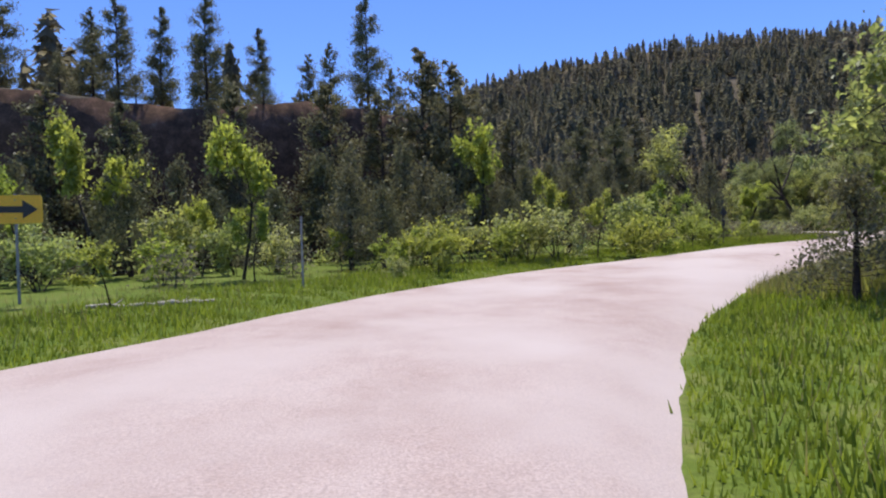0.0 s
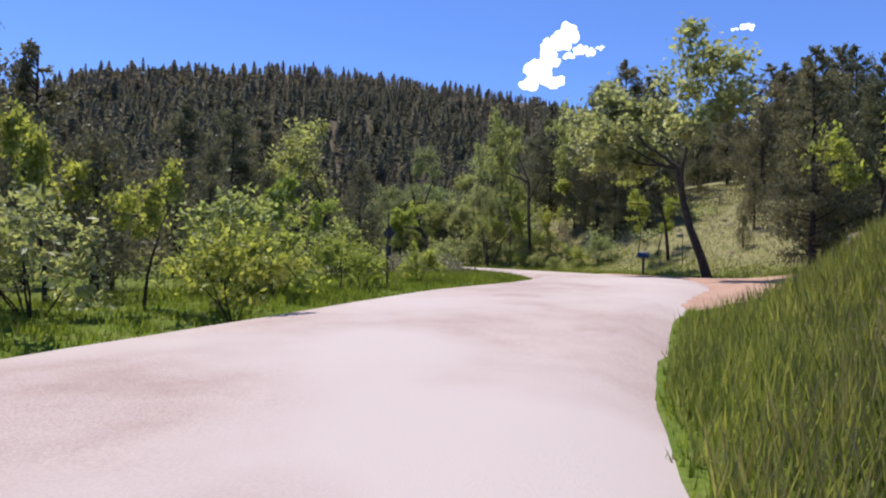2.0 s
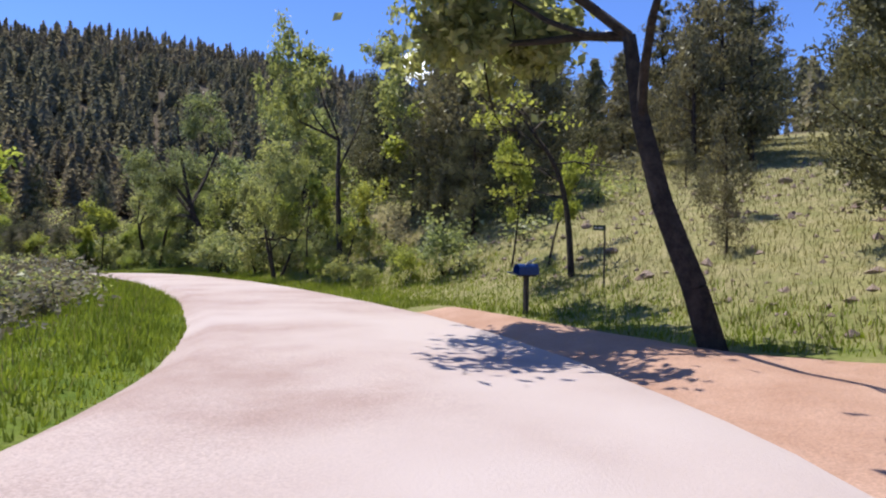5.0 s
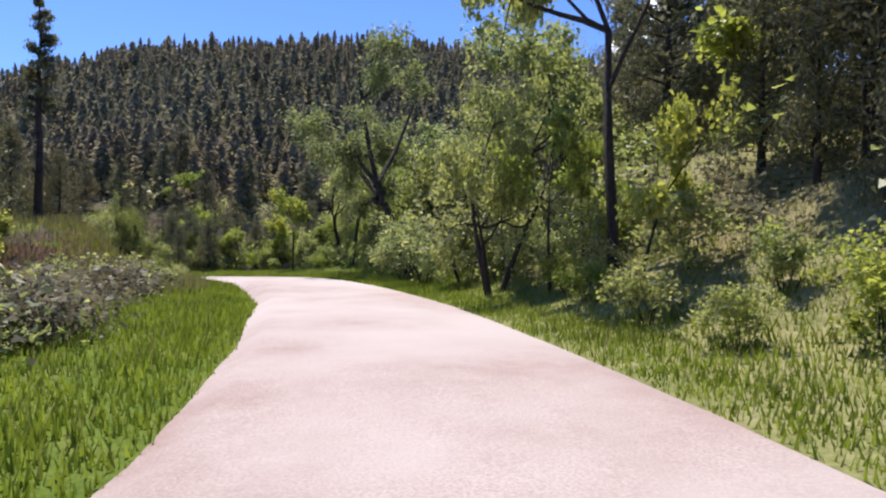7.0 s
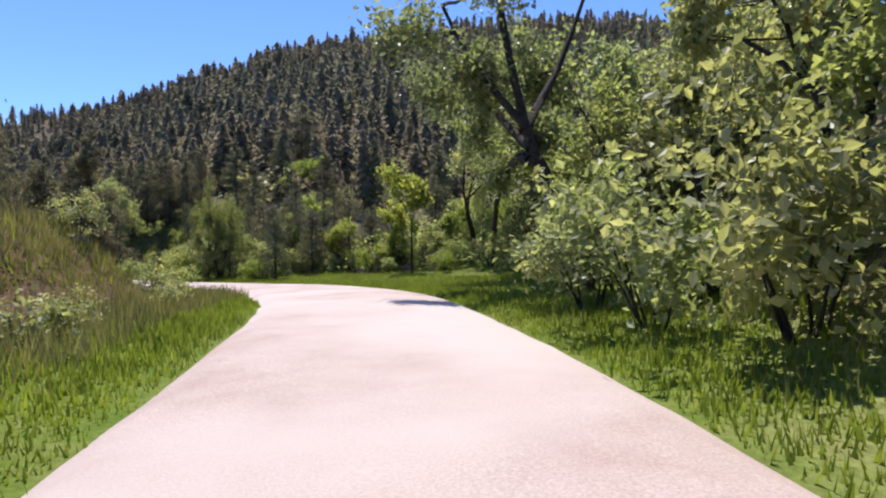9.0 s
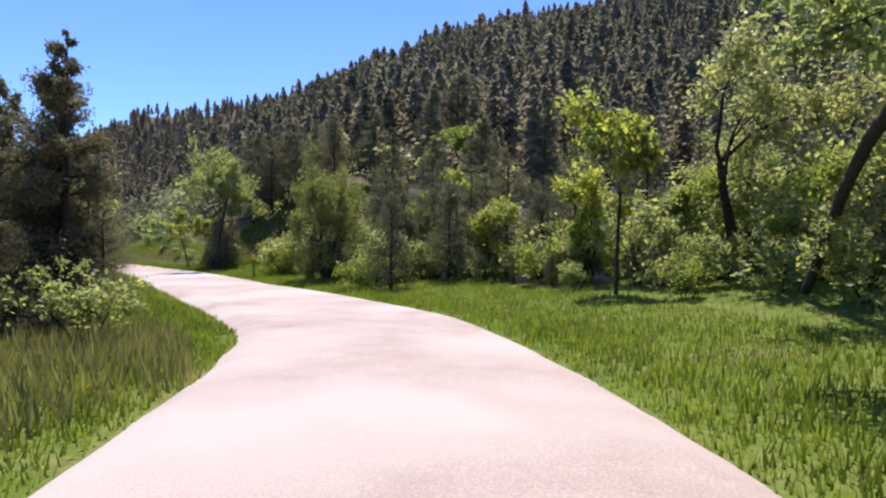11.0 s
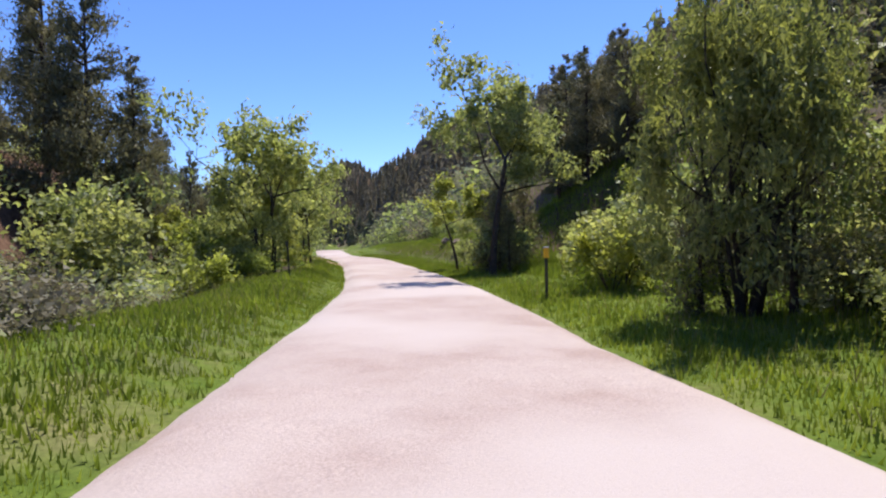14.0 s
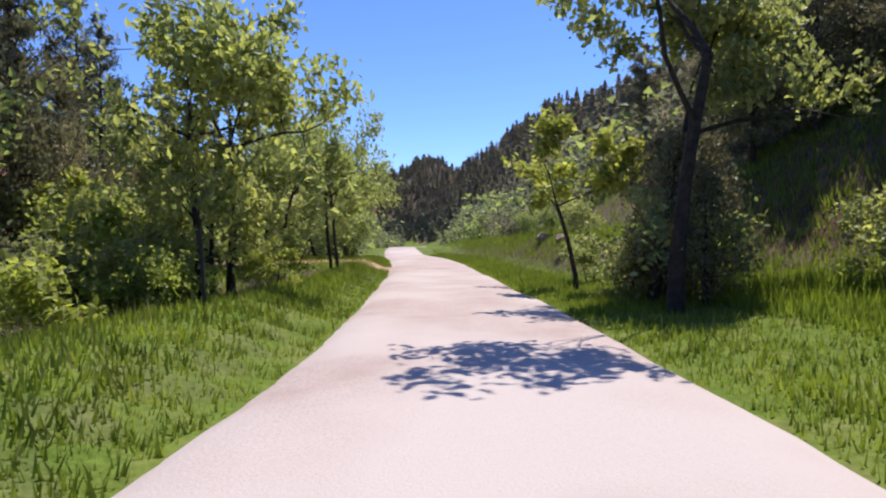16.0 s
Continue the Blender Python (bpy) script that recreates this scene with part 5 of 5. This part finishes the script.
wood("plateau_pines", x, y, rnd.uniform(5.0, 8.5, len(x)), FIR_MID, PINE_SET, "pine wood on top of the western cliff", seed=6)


def east_wood(x, y, u):
    a = (x > 38) & (y > 44 - (x - 60) * 0.1) & (y < 92)
    b = (x > 72) & (y < 50)
    c = (x > 30) & (y < 12)
    return (a | b | c) & (u < 0.8)


x, y, rnd = scatter(1150, (30, 150), (-30, 92), 34, east_wood)
wood("eastern_pines", x, y, rnd.uniform(5.0, 8.5, len(x)), FIR_MID, PINE_SET, "pine wood round the edges of the meadow hill", seed=7)


def low_brush(x, y, u):
    idx, off = to_road(x, y)
    edge = np.where(off < 0, -off - LINE[idx, 3], off - LINE[idx, 4])
    west = (off < 0) & (y > 66) & (y < 112) & (edge > 4.6) & (edge < 16) & ~((x > 8.5) & (x < 17) & (y < 75.5))
    cliff_foot = (off < 0) & (y > 12) & (y < 44) & (edge > 3.5) & (edge < 17) & (inside(x, y) < 0)
    uphill = (off > 0) & (y > 30) & (y < 92) & (edge > 3.0) & (edge < 14) & ~((y > 52) & (y < 66) & (x < 31)) & ~((y > 64) & (y < 79) & (edge < 5)) & ~((x > 10.4) & (x < 14.5) & (y > 84))
    return (west | cliff_foot | uphill) & (u < np.where(cliff_foot, 0.16, 0.62))


x, y, rnd = scatter(2400, (-24, 44), (10, 112), 35, low_brush)
wood("roadside_brush", x, y, rnd.uniform(0.6, 1.5, len(x)), BUSHES, [LEAF_GREEN, MAT_BARK, NEEDLE_HAZED_DARK, LEAF_SAGE], "tangled green brush behind the road verges", seed=8)


def inner_brush(x, y, u):
    idx, off = to_road(x, y)
    edge = -off - LINE[idx, 3]
    knoll = (y > 46) & (inside(x, y) > -0.8)
    return (off < 0) & (edge > np.where(y > 60, 2.6, 2.0)) & (edge < 9) & (u < 0.8) & ~knoll & (creek_distance(x, y) > 1.0)


x, y, rnd = scatter(3400, (4, 23), (30, 77), 38, inner_brush)
wood("dry_brush", x, y, rnd.uniform(0.35, 0.95, len(x)), BUSHES, [LEAF_DEAD, MAT_BARK, LEAF_SAGE, LEAF_DEAD], "grey dead brush and weeds inside the bend", seed=9)


# ---- grass ----
def in_area(count, area, keep, seed):
    rnd = np.random.RandomState(seed)
    x, y = rnd.uniform(area[0], area[1], count), rnd.uniform(area[2], area[3], count)
    ok = keep(x, y, rnd.uniform(size=count))
    return x[ok], y[ok]


def grass(name, places, hmin, hmax, mat, label, seed, width=0.012):
    rnd = np.random.RandomState(seed)
    x, y = places
    n = len(x)
    z = height(x, y) - 0.02
    h = rnd.uniform(hmin, hmax, n) * (1 + 0.35 * wobble(x, y, 0.8, 9))
    a, b = rnd.uniform(0, 6.28, n), rnd.uniform(0, 6.28, n)
    w = width * rnd.uniform(0.7, 1.5, n)
    px, py = np.cos(a) * w, np.sin(a) * w
    bx, by = np.cos(b) * h * rnd.uniform(0.1, 0.5, n), np.sin(b) * h * rnd.uniform(0.1, 0.5, n)
    v = np.stack([np.stack([x - px, y - py, z], 1), np.stack([x + px, y + py, z], 1), np.stack([x + bx, y + by, z + h], 1)], 1).reshape(-1, 3)
    ob = new(name, quick_mesh(name, v, np.arange(3 * n).reshape(-1, 3), mat))
    return tagged(ob, label, "grass", kind="stuff")


def along_road(count, lo, hi, seed, power=1.6, y0=0, y1=112):
    """Places beside the road, thinning away from it."""
    rnd = np.random.RandomState(seed)
    ok = np.where((LINE[:, 1] > y0) & (LINE[:, 1] < y1))[0]
    k = ok[rnd.randint(0, len(ok), count)]
    e = lo + (hi - lo) * rnd.uniform(size=count) ** power
    side = np.where(rnd.uniform(size=count) < 0.5, -1, 1)
    off = np.where(side < 0, -(LINE[k, 3] + e), LINE[k, 4] + e)
    x, y = LINE[k, 0] + SIDE[k, 0] * off + rnd.normal(0, 0.25, count), LINE[k, 1] + SIDE[k, 1] * off + rnd.normal(0, 0.25, count)
    idx, o = to_road(x, y)
    edge = np.where(o < 0, -o - LINE[idx, 3], o - LINE[idx, 4])
    pull = dense_line([(a, b, w) for a, b, w in PULL_OFF], 0.5)
    bare = (np.hypot(x[:, None] - pull[None, :, 0], y[:, None] - pull[None, :, 1]) < pull[None, :, 2] + 0.1).any(axis=1)
    ok = (edge > lo - 0.1) & ~bare
    return x[ok], y[ok]


def bank(x, y, u):
    idx, off = to_road(x, y)
    return (off - LINE[idx, 4] > 0.02) & (np.hypot((x - 14) / 9, (y - 10) / 10) < 1) & (y < 15.8 + 0.5 * wobble(x, y, 0.6, 7))


def meadow(x, y, u):
    idx, off = to_road(x, y)
    return (off - LINE[idx, 4] > 3) & (x > 23)


grass("verge_grass", along_road(380000, 0.02, 4.2, 51, 1.5), 0.06, 0.17, GRASS_BLADE, "lush green grass along both road verges", 41, 0.0125)
grass("bank_grass", in_area(220000, (4, 24, 0, 22), bank, 52), 0.12, 0.36, GRASS_BANK, "tall green grass on the bank inside the bend", 42, 0.011)
grass("meadow_grass", in_area(110000, (23, 60, 16, 44), meadow, 53), 0.06, 0.2, GRASS_DRY, "pale dry grass on the meadow slope", 43, 0.01)
grass("dry_verge_grass", along_road(45000, 0.3, 6.0, 54, 1.0), 0.12, 0.32, GRASS_DRY, "dry straw stems among the verge grass", 44, 0.006)


def mound(x, y, u):
    d = inside(x, y)
    return (d > -2.5) & (d < 9) & (u < 0.9)


grass("mound_grass", in_area(50000, (8, 22, 46, 66), mound, 55), 0.12, 0.4, GRASS_DRY, "dry grass tufts on the earth mound", 45, 0.012)


def last_slope(x, y, u):
    idx, off = to_road(x, y)
    return (off - LINE[idx, 4] > 2.0) & (off > 0)


grass("slope_grass", in_area(34000, (6, 17, 85, 95), last_slope, 58), 0.12, 0.32, GRASS_BLADE, "bright green grass on the slope above the road", 48, 0.014)


def cut_bank(x, y, u):
    idx, off = to_road(x, y)
    e = off - LINE[idx, 4]
    return (e > 0.8) & (e < 8) & (u < 0.9)


grass("bank_top_grass", in_area(60000, (-30, 9, 90, 125), cut_bank, 56), 0.1, 0.34, GRASS_BLADE, "green grass hanging over the cut bank", 46, 0.014)


def stones(name, places, label, seed):
    """Loose stones as one mesh."""
    rnd = np.random.RandomState(seed)
    x, y = places
    z = height(x, y)
    base = np.array([(1, 0, 0), (0, 1, 0), (-1, 0, 0), (0, -1, 0), (0, 0, 0.8), (0, 0, -0.6)], float)
    tri = np.array([(0, 1, 4), (1, 2, 4), (2, 3, 4), (3, 0, 4), (1, 0, 5), (2, 1, 5), (3, 2, 5), (0, 3, 5)])
    r = rnd.uniform(0.03, 0.13, len(x)) * rnd.uniform(0.5, 1.2, len(x))
    v = base[None] * rnd.uniform(0.6, 1.3, (len(x), 6, 1)) * r[:, None, None] + rnd.normal(size=(len(x), 6, 3)) * r[:, None, None] * 0.18 + np.stack([x, y, z], 1)[:, None]
    f = (tri[None] + (np.arange(len(x)) * 6)[:, None, None]).reshape(-1, 3)
    return tagged(new(name, quick_mesh(name, v.reshape(-1, 3), f, MAT_ROCK)), label, "stones", kind="stuff")


stones("meadow_stones", in_area(900, (24, 42, 22, 36), meadow, 57), "pale stones scattered over the dry meadow", 47)
stones("bank_stones", in_area(500, (-20, 8, 90, 116), lambda x, y, u: cut_bank(x, y, u) & (wobble(x, y, 0.5, 8) > 0.1), 58), "reddish stones crumbling from the cut bank", 48)
grass("bank_seed_heads", in_area(42000, (5, 24, 2, 12.5), bank, 60), 0.3, 0.55, GRASS_DRY, "pale seed heads among the tall bank grass", 50, 0.006)


# ---- signs, posts and small things ----
def on_ground(x, y, turn=0.0, dz=0.0):
    return pose(x, y, float(height([x], [y])[0]) + dz, 0, 0, turn)


def plate(size, corner=0.02, thick=0.004):
    """A thin plate with rounded corners that faces -y."""
    bm = bmesh.new()
    w, h = size[0] / 2 - corner, size[1] / 2 - corner
    ring = []
    for cx, cz, a0 in ((w, h, 0), (-w, h, 90), (-w, -h, 180), (w, -h, 270)):
        for a in (0, 30, 60, 90):
            t = radians(a0 + a)
            ring.append(bm.verts.new((cx + corner * math.cos(t), -thick / 2, cz + corner * math.sin(t))))
    f = bm.faces.new(ring)
    got = bmesh.ops.extrude_face_region(bm, geom=[f])
    bmesh.ops.translate(bm, vec=(0, thick, 0), verts=[v for v in got["geom"] if isinstance(v, bmesh.types.BMVert)])
    return bm


def lifted(bm, m):
    bmesh.ops.transform(bm, matrix=m, verts=bm.verts)
    return bm


def arrow_sign(x, y, turn):
    ob = thing("arrow_sign", on_ground(x, y, turn), "orange-yellow curve sign with a black arrow on steel post", "road sign")
    post = bmesh.new()
    box(post, (0.05, 0.035, 2.4), pose(0, 0.03, 0.9), 0.006)
    part("post", post, MAT_GREY, ob)
    panel = part("panel", lifted(plate((0.9, 0.54), 0.04), pose(0, 0, 1.8)), MAT_YELLOW, ob, "orange-yellow reflective panel")
    bm = bmesh.new()
    shape = [(-0.38, 0.062), (0.12, 0.062), (0.12, 0.18), (0.37, 0.0), (0.12, -0.18), (0.12, -0.062), (-0.38, -0.062)]
    f = bm.faces.new([bm.verts.new((a, -0.006, b + 1.8)) for a, b in shape])
    got = bmesh.ops.extrude_face_region(bm, geom=[f])
    bmesh.ops.translate(bm, vec=(0, 0.003, 0), verts=[v for v in got["geom"] if isinstance(v, bmesh.types.BMVert)])
    part("arrow", bm, MAT_BLACK, panel, "black arrow pointing along the bend")
    for z in (1.63, 1.98):
        bm = bmesh.new()
        rod(bm, (0, -0.012, z), (0, 0.03, z), 0.012)
        part("bolt", bm, MAT_GREY, ob)


def sign_back(x, y, turn):
    ob = thing("warning_sign", on_ground(x, y, turn), "grey back of a diamond warning sign with small plate", "road sign")
    post = bmesh.new()
    box(post, (0.04, 0.03, 2.0), pose(0, 0, 0.7), 0.006)
    part("post", post, MAT_SHADED_STEEL, ob)
    part("diamond_plate", lifted(plate((0.29, 0.29), 0.03), pose(0, 0.03, 1.22, 0, 45, 0)), MAT_SHADED_STEEL, ob, "bare grey metal back of a diamond plate")
    part("advisory_plate", lifted(plate((0.17, 0.24), 0.02), pose(0, 0.03, 0.82)), MAT_SHADED_STEEL, ob, "small grey metal plate below")


def mailbox(x, y, turn):
    ob = thing("mailbox", on_ground(x, y, turn, -0.42), "navy blue rural mailbox, door hanging open, on dark post", "mailbox")
    post = bmesh.new()
    box(post, (0.09, 0.09, 1.35), pose(0, 0, 0.5), 0.012)
    part("post", post, MAT_POST, ob, "dark wooden post")
    arm = bmesh.new()
    box(arm, (0.14, 0.42, 0.03), pose(0, 0, 1.165), 0.006)
    part("mounting_board", arm, MAT_POST, ob)
    bm = bmesh.new()
    rings = []
    prof = [(-0.09, 0.0), (0.09, 0.0), (0.09, 0.12)] + [(0.09 * math.cos(radians(a)), 0.12 + 0.09 * math.sin(radians(a))) for a in range(20, 180, 20)] + [(-0.09, 0.12)]
    for yy in (-0.25, 0.25):
        rings.append([bm.verts.new((a, yy, 1.185 + b)) for a, b in prof])
    n = len(prof)
    for i in range(n):
        bm.faces.new((rings[0][i], rings[0][(i + 1) % n], rings[1][(i + 1) % n], rings[1][i]))
    bm.faces.new(rings[1])
    inner = [bm.verts.new((a * 0.94, -0.25, 1.185 + 0.006 + b * 0.95)) for a, b in prof]
    deep = [bm.verts.new((a * 0.94, 0.2, 1.185 + 0.006 + b * 0.95)) for a, b in prof]
    for i in range(n):
        bm.faces.new((rings[0][i], inner[i], inner[(i + 1) % n], rings[0][(i + 1) % n]))
        bm.faces.new((inner[i], deep[i], deep[(i + 1) % n], inner[(i + 1) % n]))
    bm.faces.new(deep)
    part("body", bm, MAT_NAVY, ob)
    bm = bmesh.new()
    f = bm.faces.new([bm.verts.new((a, 0, b)) for a, b in prof])
    got = bmesh.ops.extrude_face_region(bm, geom=[f])
    bmesh.ops.translate(bm, vec=(0, 0.008, 0), verts=[v for v in got["geom"] if isinstance(v, bmesh.types.BMVert)])
    lifted(bm, Matrix.Translation((0, -0.255, 1.185)) @ pose(0, 0, 0, 75, 0, 0))
    part("door", bm, MAT_NAVY, ob, "blue door hanging open")
    bm = bmesh.new()
    box(bm, (0.012, 0.30, 0.03), pose(0.1, 0.02, 1.44, 24, 0, 0), 0.003)
    part("flag", bm, MAT_WHITE, ob, "white raised flag")


def street_sign(x, y, turn):
    ob = thing("street_sign", on_ground(x, y, turn), "small dark green name sign on a thin post", "road sign")
    post = bmesh.new()
    box(post, (0.035, 0.025, 1.75), pose(0, 0, 0.45), 0.005)
    part("post", post, MAT_POST, ob, "thin dark steel post")
    blade = part("blade", lifted(plate((0.30, 0.11), 0.012), pose(-0.16, -0.02, 1.26)), MAT_GREEN, ob, "dark green blade")
    for w, xx in ((0.07, -0.24), (0.11, -0.12)):
        bm = bmesh.new()
        box(bm, (w, 0.002, 0.03), pose(xx, -0.0245, 1.26))
        part("lettering", bm, MAT_WHITE, blade, "pale bar of lettering")


def marker_post(x, y, turn):
    ob = thing("marker_post", on_ground(x, y, turn), "dark post with an orange marker plate", "marker post")
    bm = bmesh.new()
    box(bm, (0.06, 0.045, 1.3), pose(0, 0, 0.35), 0.008)
    part("post", bm, MAT_POST, ob)
    part("marker_plate", lifted(plate((0.11, 0.2), 0.01, 0.006), pose(0, -0.03, 0.9)), MAT_YELLOW, ob, "orange-yellow reflective plate")
    bm = bmesh.new()
    box(bm, (0.12, 0.06, 0.02), pose(0, -0.01, 1.01), 0.005)
    part("cap", bm, MAT_WHITE, ob, "white cap")


def stake(x, y, turn, lean=0.0):
    ob = thing("delineator_stake", on_ground(x, y, turn), "thin dark steel stake in the verge grass", "stake", "verge stakes")
    bm = bmesh.new()
    box(bm, (0.045, 0.012, 1.15), pose(0, 0, 0.42, 0, lean, 0))
    part("stake", bm, MAT_BLACK, ob)
    bm = bmesh.new()
    box(bm, (0.065, 0.014, 0.16), pose(0.9 * math.sin(radians(lean)), -0.012, 0.88, 0, lean, 0), 0.003)
    part("reflector", bm, MAT_BLACK, ob, "small dark reflector plate")


def steel_post(x, y, turn, tall):
    ob = thing("steel_post", on_ground(x, y, turn), "bare grey steel post standing in the verge grass", "post")
    bm = bmesh.new()
    box(bm, (0.045, 0.008, tall + 0.3), pose(0, 0, tall / 2 - 0.15), 0.002)
    box(bm, (0.008, 0.04, tall + 0.3), pose(0, 0.024, tall / 2 - 0.15), 0.002)
    part("post", bm, MAT_GREY, ob)


def log(x, y, turn, length, r, tilt=0.0):
    ob = thing("fallen_log", on_ground(x, y, turn, r * 0.6), "pale bleached log lying along the road edge", "log", "logs by the road")
    rnd = np.random.RandomState(int(abs(x * 10)) + 3)
    p = np.array([[length * (i / 8 - 0.5), rnd.normal(0, 0.03), rnd.normal(0, 0.015)] for i in range(9)])
    v, f = tubes([(p[i], p[i + 1], r * (1 - 0.04 * i), r * (1 - 0.04 * (i + 1))) for i in range(8)], 9)
    part("trunk", quick_mesh("trunk", v, f, MAT_LOG, smooth=True), None, ob)
    bm = bmesh.new()
    rod(bm, p[3], p[3] + np.array([0.12, 0.16, 0.10]), r * 0.3, r * 0.2, 6)
    part("branch_stub", bm, MAT_LOG, ob)


def rock(x, y, size, seed, label="pale reddish boulder half sunk in grass", flat=0.6):
    rnd = np.random.RandomState(seed)
    bm = bmesh.new()
    bmesh.ops.create_icosphere(bm, subdivisions=3, radius=1)
    off = rnd.uniform(0, 50, 3)
    for v in bm.verts:
        n = noise.noise(Vector(off) + v.co * 1.3) * 0.35 + noise.noise(Vector(off) + v.co * 3.1) * 0.14
        cell = noise.cell(Vector(off) + v.co * 2.1) * 0.10
        v.co = v.co * (1 + n + cell)
        v.co.z *= flat
    bmesh.ops.scale(bm, vec=(size, size * rnd.uniform(0.7, 1.1), size), verts=bm.verts)
    me = bpy.data.meshes.new("boulder")
    bm.to_mesh(me)
    bm.free()
    me.materials.append(MAT_ROCK)
    ob = new("boulder", me)
    ob.matrix_world = on_ground(x, y, rnd.uniform(0, 360), size * flat * 0.35)
    return tagged(ob, label, "rock", "boulders")


arrow_sign(-8.5, 10.7, 22)
sign_back(9.9, 23.1, -75)
mailbox(24.85, 28.7, -99)
street_sign(26.9, 28.3, -20)
marker_post(14.3, 81.4, 30)
stake(0.5, 84.3, 30, 3)
stake(6.2, 82.2, 35, -2)
steel_post(-3.6, 12.8, 20, 1.6)
log(-6.2, 10.1, 4, 1.2, 0.05)
log(-5.1, 10.3, 8, 1.0, 0.055)
for i, (x, y, s) in enumerate([(15.5, 13.6, 0.5), (16.4, 13.0, 0.35), (14.6, 15.2, 0.3), (19.0, 59.4, 0.14), (18.8, 57.0, 0.16), (18.2, 60.4, 0.18), (18.6, 61.4, 0.15), (17.4, 64.6, 0.16),
                               (25.9, 75.2, 0.3), (28.2, 73.4, 0.35), (23.4, 76.2, 0.3), (4.6, 94.6, 0.22), (2.4, 97.0, 0.26), (0.2, 99.4, 0.3), (6.2, 92.6, 0.18), (28.6, 29.2, 0.16),
                               (31.0, 27.4, 0.18), (33.2, 30.6, 0.15), (27.4, 27.6, 0.14), (30.2, 31.0, 0.15), (36.4, 28.0, 0.2), (-6.4, 84.8, 0.8), (-7.6, 86.0, 0.7)]):
    rock(x, y, s, 200 + i)


# ---- cloud ----
def cloud(azimuth, elevation, distance, scale, puffs, label, seed):
    """A small fair-weather cloud of many overlapping puffs."""
    rnd = np.random.RandomState(seed)
    d = Vector((-math.sin(radians(azimuth)) * math.cos(radians(elevation)), math.cos(radians(azimuth)) * math.cos(radians(elevation)), math.sin(radians(elevation))))
    bm = bmesh.new()
    for px, pz, r in puffs:
        for _ in range(8):
            s = r * rnd.uniform(0.35, 0.62)
            c = Vector((px + rnd.normal() * r * 0.5, rnd.normal() * r * 0.3, pz + rnd.normal() * r * 0.38))
            got = bmesh.ops.create_icosphere(bm, subdivisions=2, radius=1)
            o = Vector(rnd.uniform(0, 90, 3))
            for v in got["verts"]:
                v.co = c + v.co * s * (1 + 0.45 * noise.noise(o + v.co * 1.8) + 0.22 * noise.noise(o + v.co * 4.5))
    me = bpy.data.meshes.new("cloud")
    bm.to_mesh(me)
    bm.free()
    me.polygons.foreach_set("use_smooth", np.full(len(me.polygons), True))
    me.materials.append(MAT_CLOUD)
    ob = new("cloud", me)
    turn = d.to_track_quat("Y", "Z").to_matrix().to_4x4()
    ob.matrix_world = Matrix.Translation(d * distance) @ turn @ Matrix.Scale(scale, 4)
    return tagged(ob, label, "cloud", kind="structure")


def cloud_material():
    m, n, l, out = material("glowing_cloud_vapour")
    a, b = n.new("ShaderNodeBsdfDiffuse"), n.new("ShaderNodeBsdfTranslucent")
    a.inputs[0].default_value = b.inputs[0].default_value = (0.97, 0.97, 0.98, 1)
    ms = n.new("ShaderNodeMixShader")
    ms.inputs[0].default_value = 0.5
    # added glow stands in for sunlight scattered through the cloud
    e = n.new("ShaderNodeEmission")
    e.inputs[0].default_value, e.inputs[1].default_value = (0.92, 0.95, 1.0, 1), 0.45
    add = n.new("ShaderNodeAddShader")
    l.new(a.outputs[0], ms.inputs[1])
    l.new(b.outputs[0], ms.inputs[2])
    l.new(ms.outputs[0], add.inputs[0])
    l.new(e.outputs[0], add.inputs[1])
    l.new(add.outputs[0], out.inputs[0])
    return m


MAT_CLOUD = cloud_material()
cloud(-42.2, 18.1, 3000, 47, [(-3.4, -1.6, 1.0), (-2.6, -1.0, 1.0), (-1.9, 0.0, 0.9), (-1.2, 1.0, 0.9), (-0.3, 1.5, 0.9), (0.2, 2.3, 0.8), (-2.2, -2.0, 0.8), (-1.2, -2.4, 0.7), (-3.8, -2.5, 0.8),
                                (1.2, 0.3, 0.5), (2.2, 0.2, 0.4), (0.2, -0.1, 0.4), (3.0, 0.5, 0.25)], "small white fair-weather cloud", 5)
cloud(-56.5, 19.0, 3000, 34, [(0, 0, 0.5), (0.9, 0.1, 0.35), (-0.9, 0.05, 0.3)], "thin white wisp of cloud", 6)
